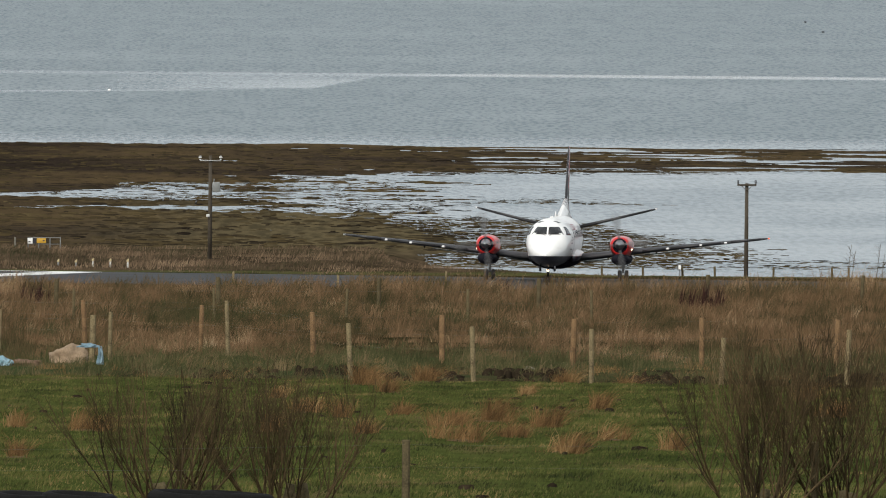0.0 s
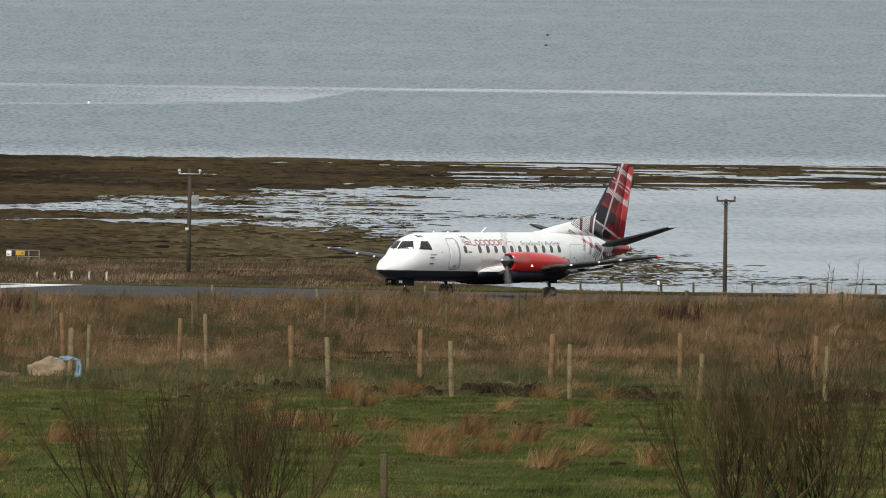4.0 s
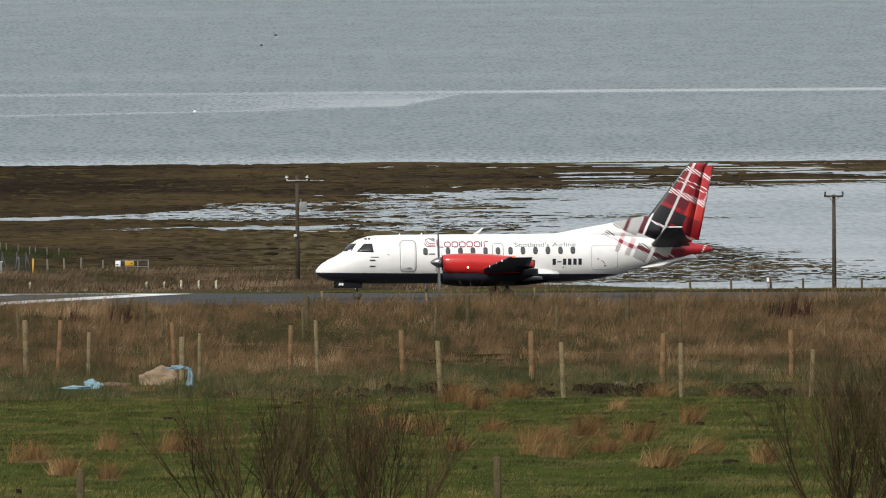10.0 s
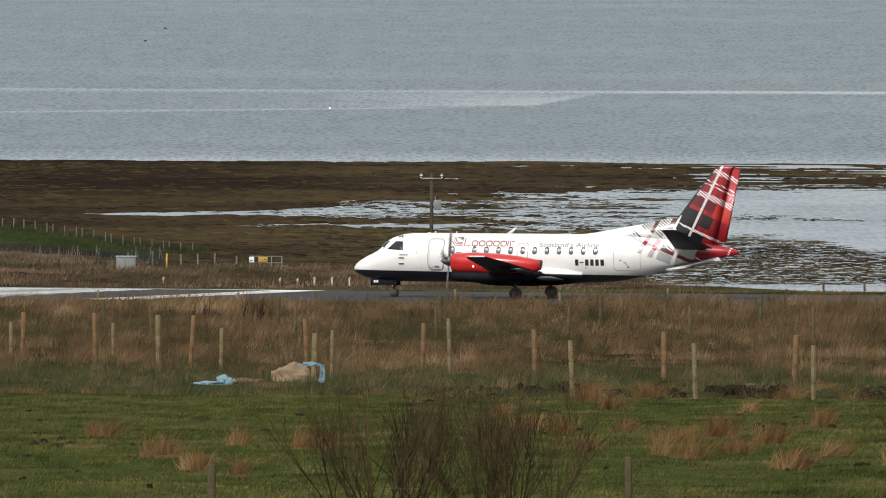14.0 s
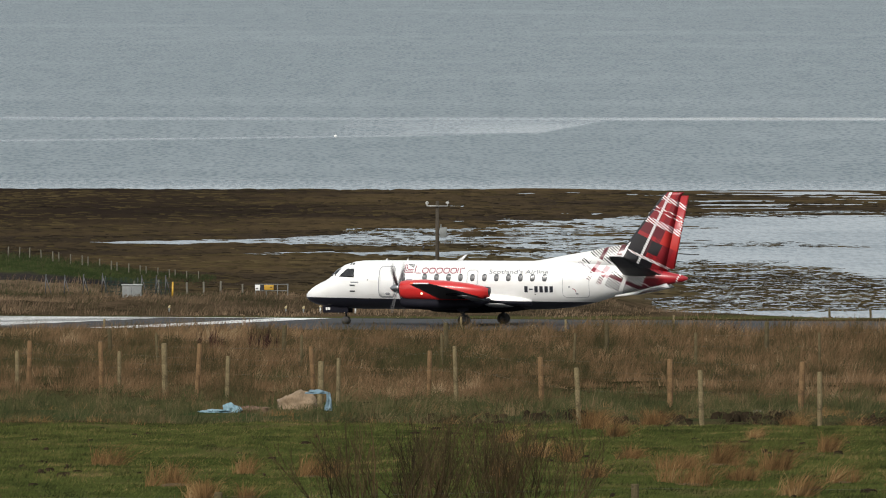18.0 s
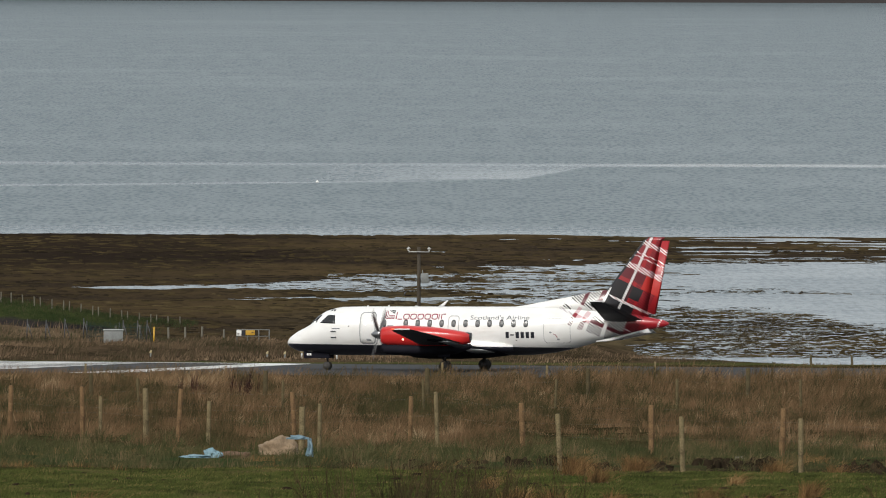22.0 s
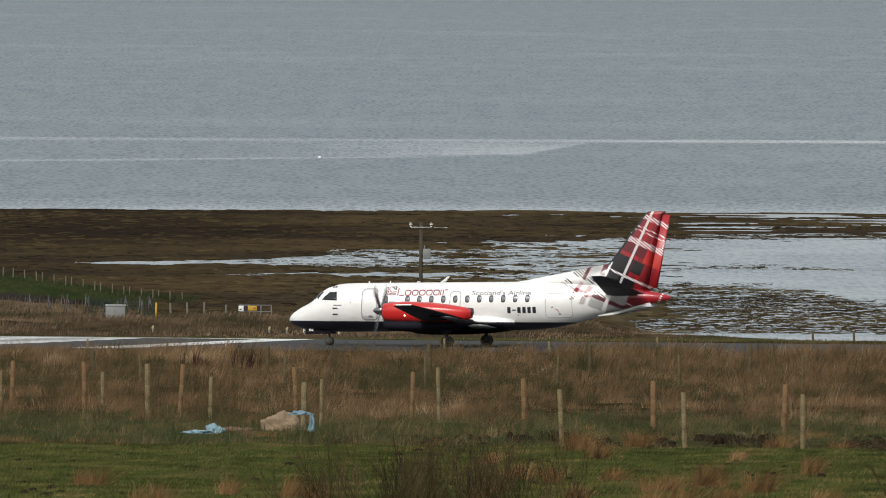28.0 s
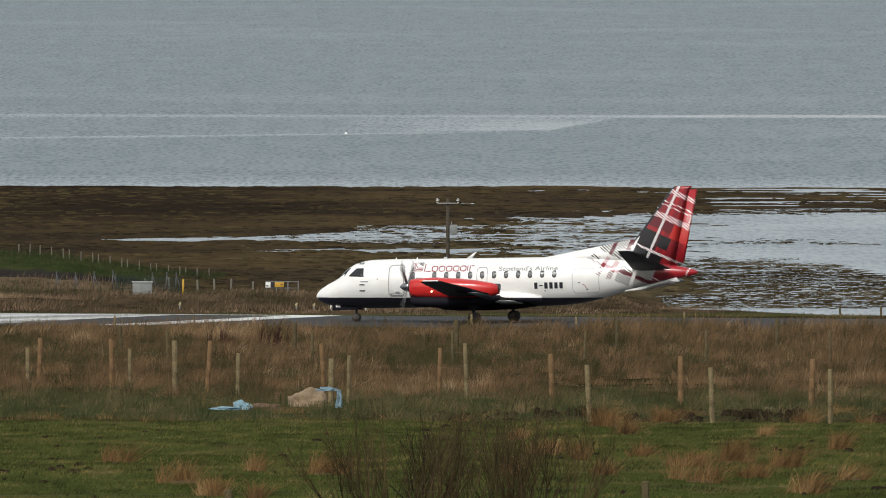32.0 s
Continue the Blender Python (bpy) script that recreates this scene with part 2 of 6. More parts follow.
def sea_material():
    m = bpy.data.materials.new("grey_sea_water")
    m.use_nodes = True
    b = m.node_tree.nodes["Principled BSDF"]
    geo = m.node_tree.nodes.new("ShaderNodeNewGeometry")
    sep = m.node_tree.nodes.new("ShaderNodeSeparateXYZ")
    link(m, geo.outputs["Position"], sep.inputs[0])
    p, x, y = geo.outputs["Position"], sep.outputs[0], sep.outputs[1]
    b.inputs["Base Color"].default_value = (0.1, 0.133, 0.15, 1)
    b.inputs["IOR"].default_value = 1.33
    ripple = speckle(m, 2.0, 2.5, p, (1, 0.10, 1))
    swell = speckle(m, 0.35, 3.0, p, (1, 0.09, 1))
    slick = speckle(m, 0.018, 3.0, p, (0.8, 0.45, 1))
    # sheltered pools are smooth, the open sound is ruffled, with slicks of calm water along its channel
    openness = ramped(m, y, 1412.0, 1490.0)
    d1 = calc(m, 'ABSOLUTE', calc(m, 'SUBTRACT', y, calc(m, 'ADD', 1797.0, calc(m, 'MULTIPLY', slick, 18.0))))
    line = calc(m, 'MULTIPLY', calc(m, 'SUBTRACT', 1.0, ramped(m, d1, 5.0, 15.0)), calc(m, 'ADD', 0.6, calc(m, 'MULTIPLY', ramped(m, slick, 0.35, 0.58), 0.4)))
    line = calc(m, 'MULTIPLY', line, calc(m, 'ADD', 0.62, calc(m, 'MULTIPLY', ramped(m, x, -18.0, 8.0), 0.38)))
    # a tongue of calm water below the line, which thins out westwards into a second line
    rim = calc(m, 'ADD', calc(m, 'MAXIMUM', calc(m, 'ADD', calc(m, 'MULTIPLY', x, 0.9), 1693.0), calc(m, 'ADD', calc(m, 'MULTIPLY', x, 12.0), 1606.0)), calc(m, 'MULTIPLY', slick, 16.0))
    over = calc(m, 'SUBTRACT', y, rim)
    lens = calc(m, 'MULTIPLY', calc(m, 'MULTIPLY', ramped(m, over, -4.0, 14.0), calc(m, 'SUBTRACT', 1.0, ramped(m, y, 1796.0, 1810.0))),
                calc(m, 'ADD', 0.08, calc(m, 'MULTIPLY', ramped(m, x, -22.0, 7.0), 0.66)))
    lens = calc(m, 'MULTIPLY', lens, calc(m, 'ADD', 0.55, calc(m, 'MULTIPLY', ramped(m, slick, 0.3, 0.6), 0.45)))
    trail = calc(m, 'MULTIPLY', calc(m, 'SUBTRACT', 1.0, ramped(m, calc(m, 'ABSOLUTE', over), 2.0, 9.0)), calc(m, 'MULTIPLY', calc(m, 'SUBTRACT', 1.0, ramped(m, x, -8.0, 6.0)), 0.52))
    lens = calc(m, 'MAXIMUM', lens, trail)
    calm = calc(m, 'MAXIMUM', line, lens)
    calm = calc(m, 'MAXIMUM', calm, calc(m, 'MULTIPLY', ramped(m, slick, 0.5, 0.7), 0.16))
    cat = ramped(m, speckle(m, 0.045, 3.0, p, (1, 0.5, 1)), 0.38, 0.62)
    pool = calc(m, 'ADD', calc(m, 'ADD', 0.07, calc(m, 'MULTIPLY', ramped(m, y, 1090.0, 1200.0), 0.06)), calc(m, 'MULTIPLY', cat, 0.09))
    ruffle = calc(m, 'ADD', calc(m, 'MULTIPLY', pool, calc(m, 'SUBTRACT', 1.0, openness)),
                  calc(m, 'MULTIPLY', openness, calc(m, 'SUBTRACT', 1.0, calm)))
    # facets of the waves lean towards the shore by turns
    chop = ramped(m, calc(m, 'ADD', calc(m, 'MULTIPLY', ripple, 0.76), calc(m, 'MULTIPLY', swell, 0.24)), 0.42, 0.64)
    tilt = calc(m, 'ADD', calc(m, 'ADD', 0.012, calc(m, 'MULTIPLY', calc(m, 'SUBTRACT', 1.0, openness), calc(m, 'ADD', 0.044, calc(m, 'MULTIPLY', cat, 0.03)))), calc(m, 'MULTIPLY', ruffle, calc(m, 'ADD', 0.03, calc(m, 'MULTIPLY', chop, 0.28))))
    nrm = m.node_tree.nodes.new("ShaderNodeCombineXYZ")
    link(m, calc(m, 'MULTIPLY', tilt, -1.0), nrm.inputs[1])
    nrm.inputs[2].default_value = 1.0
    unit = m.node_tree.nodes.new("ShaderNodeVectorMath")
    unit.operation = 'NORMALIZE'
    link(m, nrm.outputs[0], unit.inputs[0])
    link(m, unit.outputs[0], b.inputs["Normal"])
    link(m, calc(m, 'ADD', 0.10, calc(m, 'MULTIPLY', ruffle, 0.22)), b.inputs["Roughness"])
    return m


def pavement_material(name, colour, wear):
    m = plain(name, colour, 0.95, vary=wear, scale=0.25, bump=0.15)
    m.node_tree.nodes["Principled BSDF"].inputs["Specular IOR Level"].default_value = 0.08
    return m


LAND, SEA = land_material(), sea_material()
ASPHALT = pavement_material("asphalt", (0.052, 0.054, 0.058), 0.25)
MARKING = pavement_material("worn_white_marking", (0.62, 0.63, 0.62), 0.18)

# ---- land, shore and sea ----
RISE = ((-80, 26), (0, 24.9), (60, 21.5), (150, 19.0), (215, 17.7), (300, 16.2), (414, 13.5), (475, 12.0), (692, 7.3), (800, 4.75),
        (850, 3.48), (900, 3.0), (935, 2.66), (970, 2.3), (1000, 1.6), (1045, 0.7), (1080, 0.25))
RY, RZ = [a for a, _ in RISE], [b for _, b in RISE]


def vnoise(x, y, seed=0):
    """Smooth value noise of arrays x, y, from 0 to 1."""
    xi, yi = np.floor(x).astype(np.int64), np.floor(y).astype(np.int64)
    fx, fy = x - xi, y - yi
    fx, fy = fx * fx * (3 - 2 * fx), fy * fy * (3 - 2 * fy)

    def cell(a, b):
        h = (a * 374761393 + b * 668265263 + seed * 982451653) & 0xFFFFFFFF
        h = ((h ^ (h >> 13)) * 1274126177) & 0xFFFFFFFF
        return ((h ^ (h >> 16)) & 0xFFFF) / 65535.0
    return ((cell(xi, yi) * (1 - fx) + cell(xi + 1, yi) * fx) * (1 - fy) + (cell(xi, yi + 1) * (1 - fx) + cell(xi + 1, yi + 1) * fx) * fy)


def fbm(x, y, seed=0, octaves=4):
    v, a, tot = 0, 1.0, 0
    for k in range(octaves):
        v = v + a * vnoise(x * 2 ** k, y * 2 ** k, seed + k)
        tot += a
        a *= 0.5
    return v / tot


def bank_top(x):
    """How high the shore bank stands over the flats."""
    return np.interp(x, [-45, -26.4, -24.1, -21.6, -19, -17, -14], [1.9, 1.45, 1.1, .68, .3, .12, 0])


def height(x, y):
    """Height of the land at arrays x, y."""
    x, y = np.asarray(x, float), np.asarray(y, float)
    z = np.interp(y, RY, RZ)
    z = z + (fbm(x / 2.2, y / 7.0, 3) - 0.5) * 0.16 * np.clip((y - 100) / 60, 0, 1) * np.clip((870 - y) / 30, 0, 1)
    # the ditch bank behind the field fence
    z = z - 0.25 * np.exp(-((y - 424 + 0.9 * x) / 7.0) ** 2) * (y < 600)
    # the verge beyond the runway, uneven; a low bank where the shore fence runs
    z = z + (fbm(x / 3.0, y / 9.0, 7) - 0.4) * 0.5 * np.clip((y - 945) / 20, 0, 1) * np.clip((1075 - y) / 20, 0, 1)
    z = z + bank_top(x) * np.interp(y, [1070, 1078, 1108, 1116, 1150], [0, .12, 1, 1, 0])
    # the flats: weed banks and shallow pools
    edge = 1421 + (fbm(x / 6.0, y * 0, 11) - 0.5) * 9
    # two pools: the upper one narrows to the west, the lower one opens eastwards into the bay
    far1 = np.interp(x, [-60, -26, -25, -17, -16, -12, -8.6, -7.4, 0, 8.5, 12, 22, 33, 60], [1200, 1226, 1230, 1237, 1233, 1246, 1256, 1270, 1292, 1308, 1320, 1325, 1334, 1360])
    near1 = np.interp(x, [-60, -25, -21, -18.7, -16.4, -12, 0, 5, 9], [1230, 1228, 1221, 1224, 1231, 1225, 1218, 1200, 1188])
    far2 = np.interp(x, [-60, -17, -12, -2, 5, 9], [1180, 1190, 1198, 1205, 1210, 1220])
    near2 = np.interp(x, [-60, -17, -2, 6, 9, 12, 15, 17, 60], [1194, 1192, 1187, 1181, 1172, 1135, 1075, 1050, 1040])
    inside = np.maximum(np.minimum(y - near1, far1 - y), np.minimum(y - near2, far2 - y))
    flat = np.clip(-inside / np.interp(x, [-12, 5], [7, 22]), -0.8, 1.0) * 0.42 + 0.02
    streak = (fbm(x / 1.1, y / 2.4, 21, 2) - 0.5) * 1.25 + (fbm(x / 9.0, y / 7.0, 31, 3) - 0.5) * 1.25
    flat = flat + streak * np.interp(x, [-20, -9, 2, 14, 20], [0.35, 0.8, 1.0, 0.9, 0.3])
    # thin leads of water through the outer bank towards the open end of the bay
    lead = np.clip((x - 8) / 12, 0, 1) * np.clip(fbm(x / 3.0, y * 0, 37, 3) * 3 - 1.0, 0, 1)
    flat = flat + np.clip((x - 10) / 16, 0, 1) * ((fbm(x / 7.0, y / 5.0, 39, 3) - 0.5) * 4.6 - 0.34) * np.clip((y - 1325) / 20, 0, 1)
    flat = flat - lead * 0.75 * np.exp(-((y - 1401 + 3 * np.sin(x / 5.0)) / 4.0) ** 2) - lead * 0.6 * np.exp(-((y - 1361) / 3.0) ** 2)
    flat = np.clip(flat * 0.3, -0.5, np.interp(x, [4, 18], [.16, .045]))
    flat = flat - np.clip((y - edge) / 12.0, 0, 1) * 2.0
    # at the open end of the bay the shore falls away close behind the runway
    r = np.clip((x - 8) / 6, 0, 1) * np.clip((y - 922) / 4, 0, 1)
    z = z * (1 - r) + np.interp(y - np.interp(x, [10, 20], [18, 0]), [910, 922, 938, 960, 975], [2.85, 2.79, 2.2, 0.3, -0.4]) * r
    t = np.clip((y - 1060) / 25, 0, 1)
    z = z * (1 - t) + (flat + bank_top(x) * np.interp(y, [1070, 1078, 1108, 1116, 1150], [0, .12, 1, 1, 0])) * t
    # the runway's ground is level across
    t = np.clip((y - 858) / 8, 0, 1) * np.clip((np.where(x > 9, 932, 947) - y) / 8, 0, 1)
    z = z * (1 - t) + (3.0 - 0.0096 * (y - 900)) * t
    # the hills across the sound
    t = np.clip((y - 4660) / 40, 0, 1)
    z = z * (1 - t) + (1.0 + np.clip((y - 4690) / 200, 0, 1) * (90 + 60 * fbm(x / 400.0, y / 300.0, 41))) * t
    return z


def zat(x, y):
    return float(height(np.array([x]), np.array([y]))[0])


def sheet(name, xs, ys, fn, material):
    X, Y = np.meshgrid(np.array(xs), np.array(ys))
    Z = fn(X, Y)
    v = np.stack([X.ravel(), Y.ravel(), Z.ravel()], 1)
    nx, ny = len(xs), len(ys)
    a = (np.arange(ny - 1)[:, None] * nx + np.arange(nx - 1)[None, :]).ravel()
    f = np.stack([a, a + 1, a + nx + 1, a + nx], 1)
    me = raw_mesh(name, v, f, material)
    return new(name, me)


def raw_mesh(name, v, f, material, smooth=True):
    """A mesh from arrays of points and of faces with equal corner counts."""
    v, f = np.asarray(v, dtype=np.float32), np.asarray(f, dtype=np.int32)
    k = f.shape[1]
    me = bpy.data.meshes.new(name)
    me.vertices.add(len(v))
    me.vertices.foreach_set("co", v.ravel())
    me.loops.add(f.size)
    me.loops.foreach_set("vertex_index", f.ravel())
    me.polygons.add(len(f))
    me.polygons.foreach_set("loop_start", np.arange(0, f.size, k, dtype=np.int32))
    me.update(calc_edges=True)
    me.polygons.foreach_set("use_smooth", np.full(len(f), smooth))
    me.materials.append(material)
    me.validate()
    return me


xs = np.concatenate([[-5000, -2500, -1200, -600, -300, -160, -110, -80, -60, -50], np.arange(-45, 62.1, 0.36), [66, 72, 85, 110, 160, 300, 600, 1200, 2500, 5000]])
ys = np.concatenate([[-3000, -1200, -500, -200, -80, -30, 0, 20, 40, 60, 90, 120, 150, 180], np.arange(200, 430, 1.5), np.arange(430, 1060, 2.5),
                     np.arange(1060, 1450, 1.0), [1455, 1470, 1500, 1600, 2000, 3000, 4000, 4600, 4650, 4665, 4680, 4700, 4730, 4770, 4820, 4890]])
tagged(sheet("ground", xs, ys, height, LAND), "sloping hillside of pasture and rushes down to weedy tidal flats", "ground", kind="structure")
tagged(sheet("water", [-6000, -500, -100, 0, 100, 500, 6000], [930, 1200, 1450, 1800, 2500, 3500, 4690], lambda x, y: x * 0, SEA),
       "grey ruffled sea with smooth pools on the tidal flats", "water", kind="structure")

# ---- the runway, laid along the aircraft's final heading ----
UX, UY = math.cos(radians(162.8)), math.sin(radians(162.8))
NX, NY = -UY, UX
if NY < 0:
    NX, NY = -NX, -NY
RO = (1.23, 899.6)


def on_runway(u, n, lift):
    x, y = RO[0] + u * UX + n * NX, RO[1] + u * UY + n * NY
    return (x, y, 3.0 - 0.0096 * (y - 900) + lift)


def slab(name, u0, u1, n0, n1, lift, thick, material):
    """A flat piece of pavement, split along its length."""
    k = max(1, int((u1 - u0) / 10))
    bm = bmesh.new()
    rows = []
    for i in range(k + 1):
        u = u0 + (u1 - u0) * i / k
        rows.append([bm.verts.new(on_runway(u, n, lift - dz)) for n, dz in ((n0, thick), (n0, 0), (n1, 0), (n1, thick))])
    for a, b in zip(rows, rows[1:]):
        for j in range(3):
            bm.faces.new((a[j], b[j], b[j + 1], a[j + 1]))
    for r in (rows[0], rows[-1]):
        bm.faces.new(r)
    bmesh.ops.recalc_face_normals(bm, faces=bm.faces)
    me = bpy.data.meshes.new(name)
    bm.to_mesh(me)
    bm.free()
    me.materials.append(material)
    return new(name, me)


runway = tagged(slab("runway", -38, 160, -15, 17.5, 0.03, 0.3, ASPHALT), "dark grey asphalt runway with worn white markings", "runway", kind="structure")


def on(parent, ob):
    ob.parent = parent
    return ob


on(runway, slab("threshold_bar", 13.4, 15.9, -15, 17.0, 0.036, 0.004, MARKING))
on(runway, slab("edge_line", 15.9, 150, 16.4, 17.2, 0.036, 0.004, MARKING))
for j in range(8):
    n = -13.2 + j * 3.75
    on(runway, slab("threshold_stripe", 22, 60, n, n + 1.9, 0.036, 0.004, MARKING))


# ---- building helpers ----
def part(name, bm, material, parent=None, label="", smooth=True):
    me = bpy.data.meshes.new(name)
    bmesh.ops.recalc_face_normals(bm, faces=bm.faces)
    bm.to_mesh(me)
    bm.free()
    for m in (material if isinstance(material, (list, tuple)) else [material]):
        me.materials.append(m)
    for p in me.polygons:
        p.use_smooth = smooth
    ob = new(name, me)
    if parent is not None:
        ob.parent = parent
    if label:
        ob["label"] = label
    return ob


def empty(name, x=0, y=0, z=0, rz=0):
    ob = new(name)
    ob.matrix_basis = pose(x, y, z, 0, 0, rz)
    return ob


def box(bm, x0, x1, y0, y1, z0, z1, bevel=0.0):
    r = bmesh.ops.create_cube(bm, size=1.0, matrix=Matrix.LocRotScale(((x0 + x1) / 2, (y0 + y1) / 2, (z0 + z1) / 2), None, (x1 - x0, y1 - y0, z1 - z0)))
    if bevel:
        es = list({e for v in r["verts"] for e in v.link_edges})
        bmesh.ops.bevel(bm, geom=es, offset=bevel, segments=2, affect='EDGES', profile=0.5)
    return bm


def tube(bm, p0, p1, r0, r1=None, n=8):
    r1 = r0 if r1 is None else r1
    a, b = Vector(p0), Vector(p1)
    q = (b - a).to_track_quat('Z', 'Y')
    rings = []
    for p, r in ((a, r0), (b, r1)):
        rings.append([bm.verts.new(p + q @ Vector((r * math.cos(2 * math.pi * k / n), r * math.sin(2 * math.pi * k / n), 0))) for k in range(n)])
    for k in range(n):
        bm.faces.new((rings[0][k], rings[0][(k + 1) % n], rings[1][(k + 1) % n], rings[1][k]))
    if n > 2:
        bm.faces.new(rings[0][::-1])
        bm.faces.new(rings[1])
    return bm


def loft(bm, rings, close=True, caps=True):
    """Skin over rings of points with equal counts."""
    vs = [[bm.verts.new(p) for p in r] for r in rings]
    n = len(vs[0])
    for a, b in zip(vs, vs[1:]):
        for k in range(n if close else n - 1):
            bm.faces.new((a[k], a[(k + 1) % n], b[(k + 1) % n], b[k]))
    if caps:
        bm.faces.new(vs[0][::-1])
        bm.faces.new(vs[-1])
    return bm

# ---- the aircraft: nose along +x, left wing along +y, origin on the ground under the main wheels ----
NOSE = 9.3
HULL = [(0, 1.47, 1.33, .04), (.12, 1.64, 1.2, .25), (.3, 1.80, 1.1, .42), (.62, 2.0, .98, .62), (1.0, 2.18, .9, .78), (1.32, 2.37, .86, .9),
        (1.66, 2.74, .83, 1.0), (2.1, 3.0, .8, 1.08), (2.6, 3.15, .79, 1.13), (3.0, 3.2, .78, 1.155), (4, 3.22, .78, 1.155), (6, 3.22, .78, 1.155),
        (8, 3.22, .78, 1.155), (10, 3.22, .78, 1.155), (12, 3.22, .79, 1.155), (13, 3.22, .82, 1.12), (14, 3.21, .92, 1.04), (15, 3.19, 1.12, .92),
        (16, 3.14, 1.4, .76), (17, 3.02, 1.70, .58), (18, 2.87, 1.92, .42), (19, 2.68, 2.09, .28), (19.65, 2.55, 2.2, .17), (19.92, 2.43, 2.31, .04)]
HD = [h[0] for h in HULL]


def hull(d):
    return tuple(float(np.interp(d, HD, [h[k] for h in HULL])) for k in (1, 2, 3))


def hull_y(d, z):
    top, bot, half = hull(d)
    q = (z - (top + bot) / 2) / ((top - bot) / 2)
    return half * math.sqrt(max(0.0, 1 - q * q))


def hull_d(y, z):
    """How far behind the nose the skin is met at (y, z), from ahead."""
    lo, hi = 0.0, 3.2
    for _ in range(30):
        mid = (lo + hi) / 2
        if z < hull(mid)[0] and hull_y(mid, z) > abs(y):
            hi = mid
        else:
            lo = mid
    return hi


def paint(name, coat=0.4):
    m = bpy.data.materials.new(name)
    m.use_nodes = True
    b = m.node_tree.nodes["Principled BSDF"]
    b.inputs["Roughness"].default_value = 0.3
    b.inputs["Coat Weight"].default_value = coat
    b.inputs["Coat Roughness"].default_value = 0.12
    return m, b


def band(m, v, lo, hi):
    return calc(m, 'MULTIPLY', calc(m, 'GREATER_THAN', v, lo), calc(m, 'LESS_THAN', v, hi))


def tartan_nodes(m):
    """A woven check: s runs across the swept stripes and grows aft, w across those that fall towards the tail and grows upward."""
    co = m.node_tree.nodes.new("ShaderNodeTexCoord")
    sep = m.node_tree.nodes.new("ShaderNodeSeparateXYZ")
    link(m, co.outputs["Object"], sep.inputs[0])
    x, z = sep.outputs[0], sep.outputs[2]
    s = calc(m, 'ADD', calc(m, 'MULTIPLY', x, -0.902), calc(m, 'MULTIPLY', z, -0.433))
    w = calc(m, 'ADD', calc(m, 'MULTIPLY', z, 0.9126), calc(m, 'MULTIPLY', x, -0.4088))
    hatch = calc(m, 'GREATER_THAN', calc(m, 'SINE', calc(m, 'MULTIPLY', calc(m, 'SUBTRACT', z, calc(m, 'MULTIPLY', x, 0.8)), 44.0)), 0.0)
    return x, z, s, w, hatch


def any_of(m, bands):
    out = bands[0]
    for b in bands[1:]:
        out = calc(m, 'MAXIMUM', out, b)
    return out


RED, BRIGHT, MAROON, SOOT, PLAID_WHITE = (0.36, 0.014, 0.02), (0.5, 0.028, 0.022), (0.12, 0.010, 0.018), (0.011, 0.010, 0.013), (0.82, 0.82, 0.82)


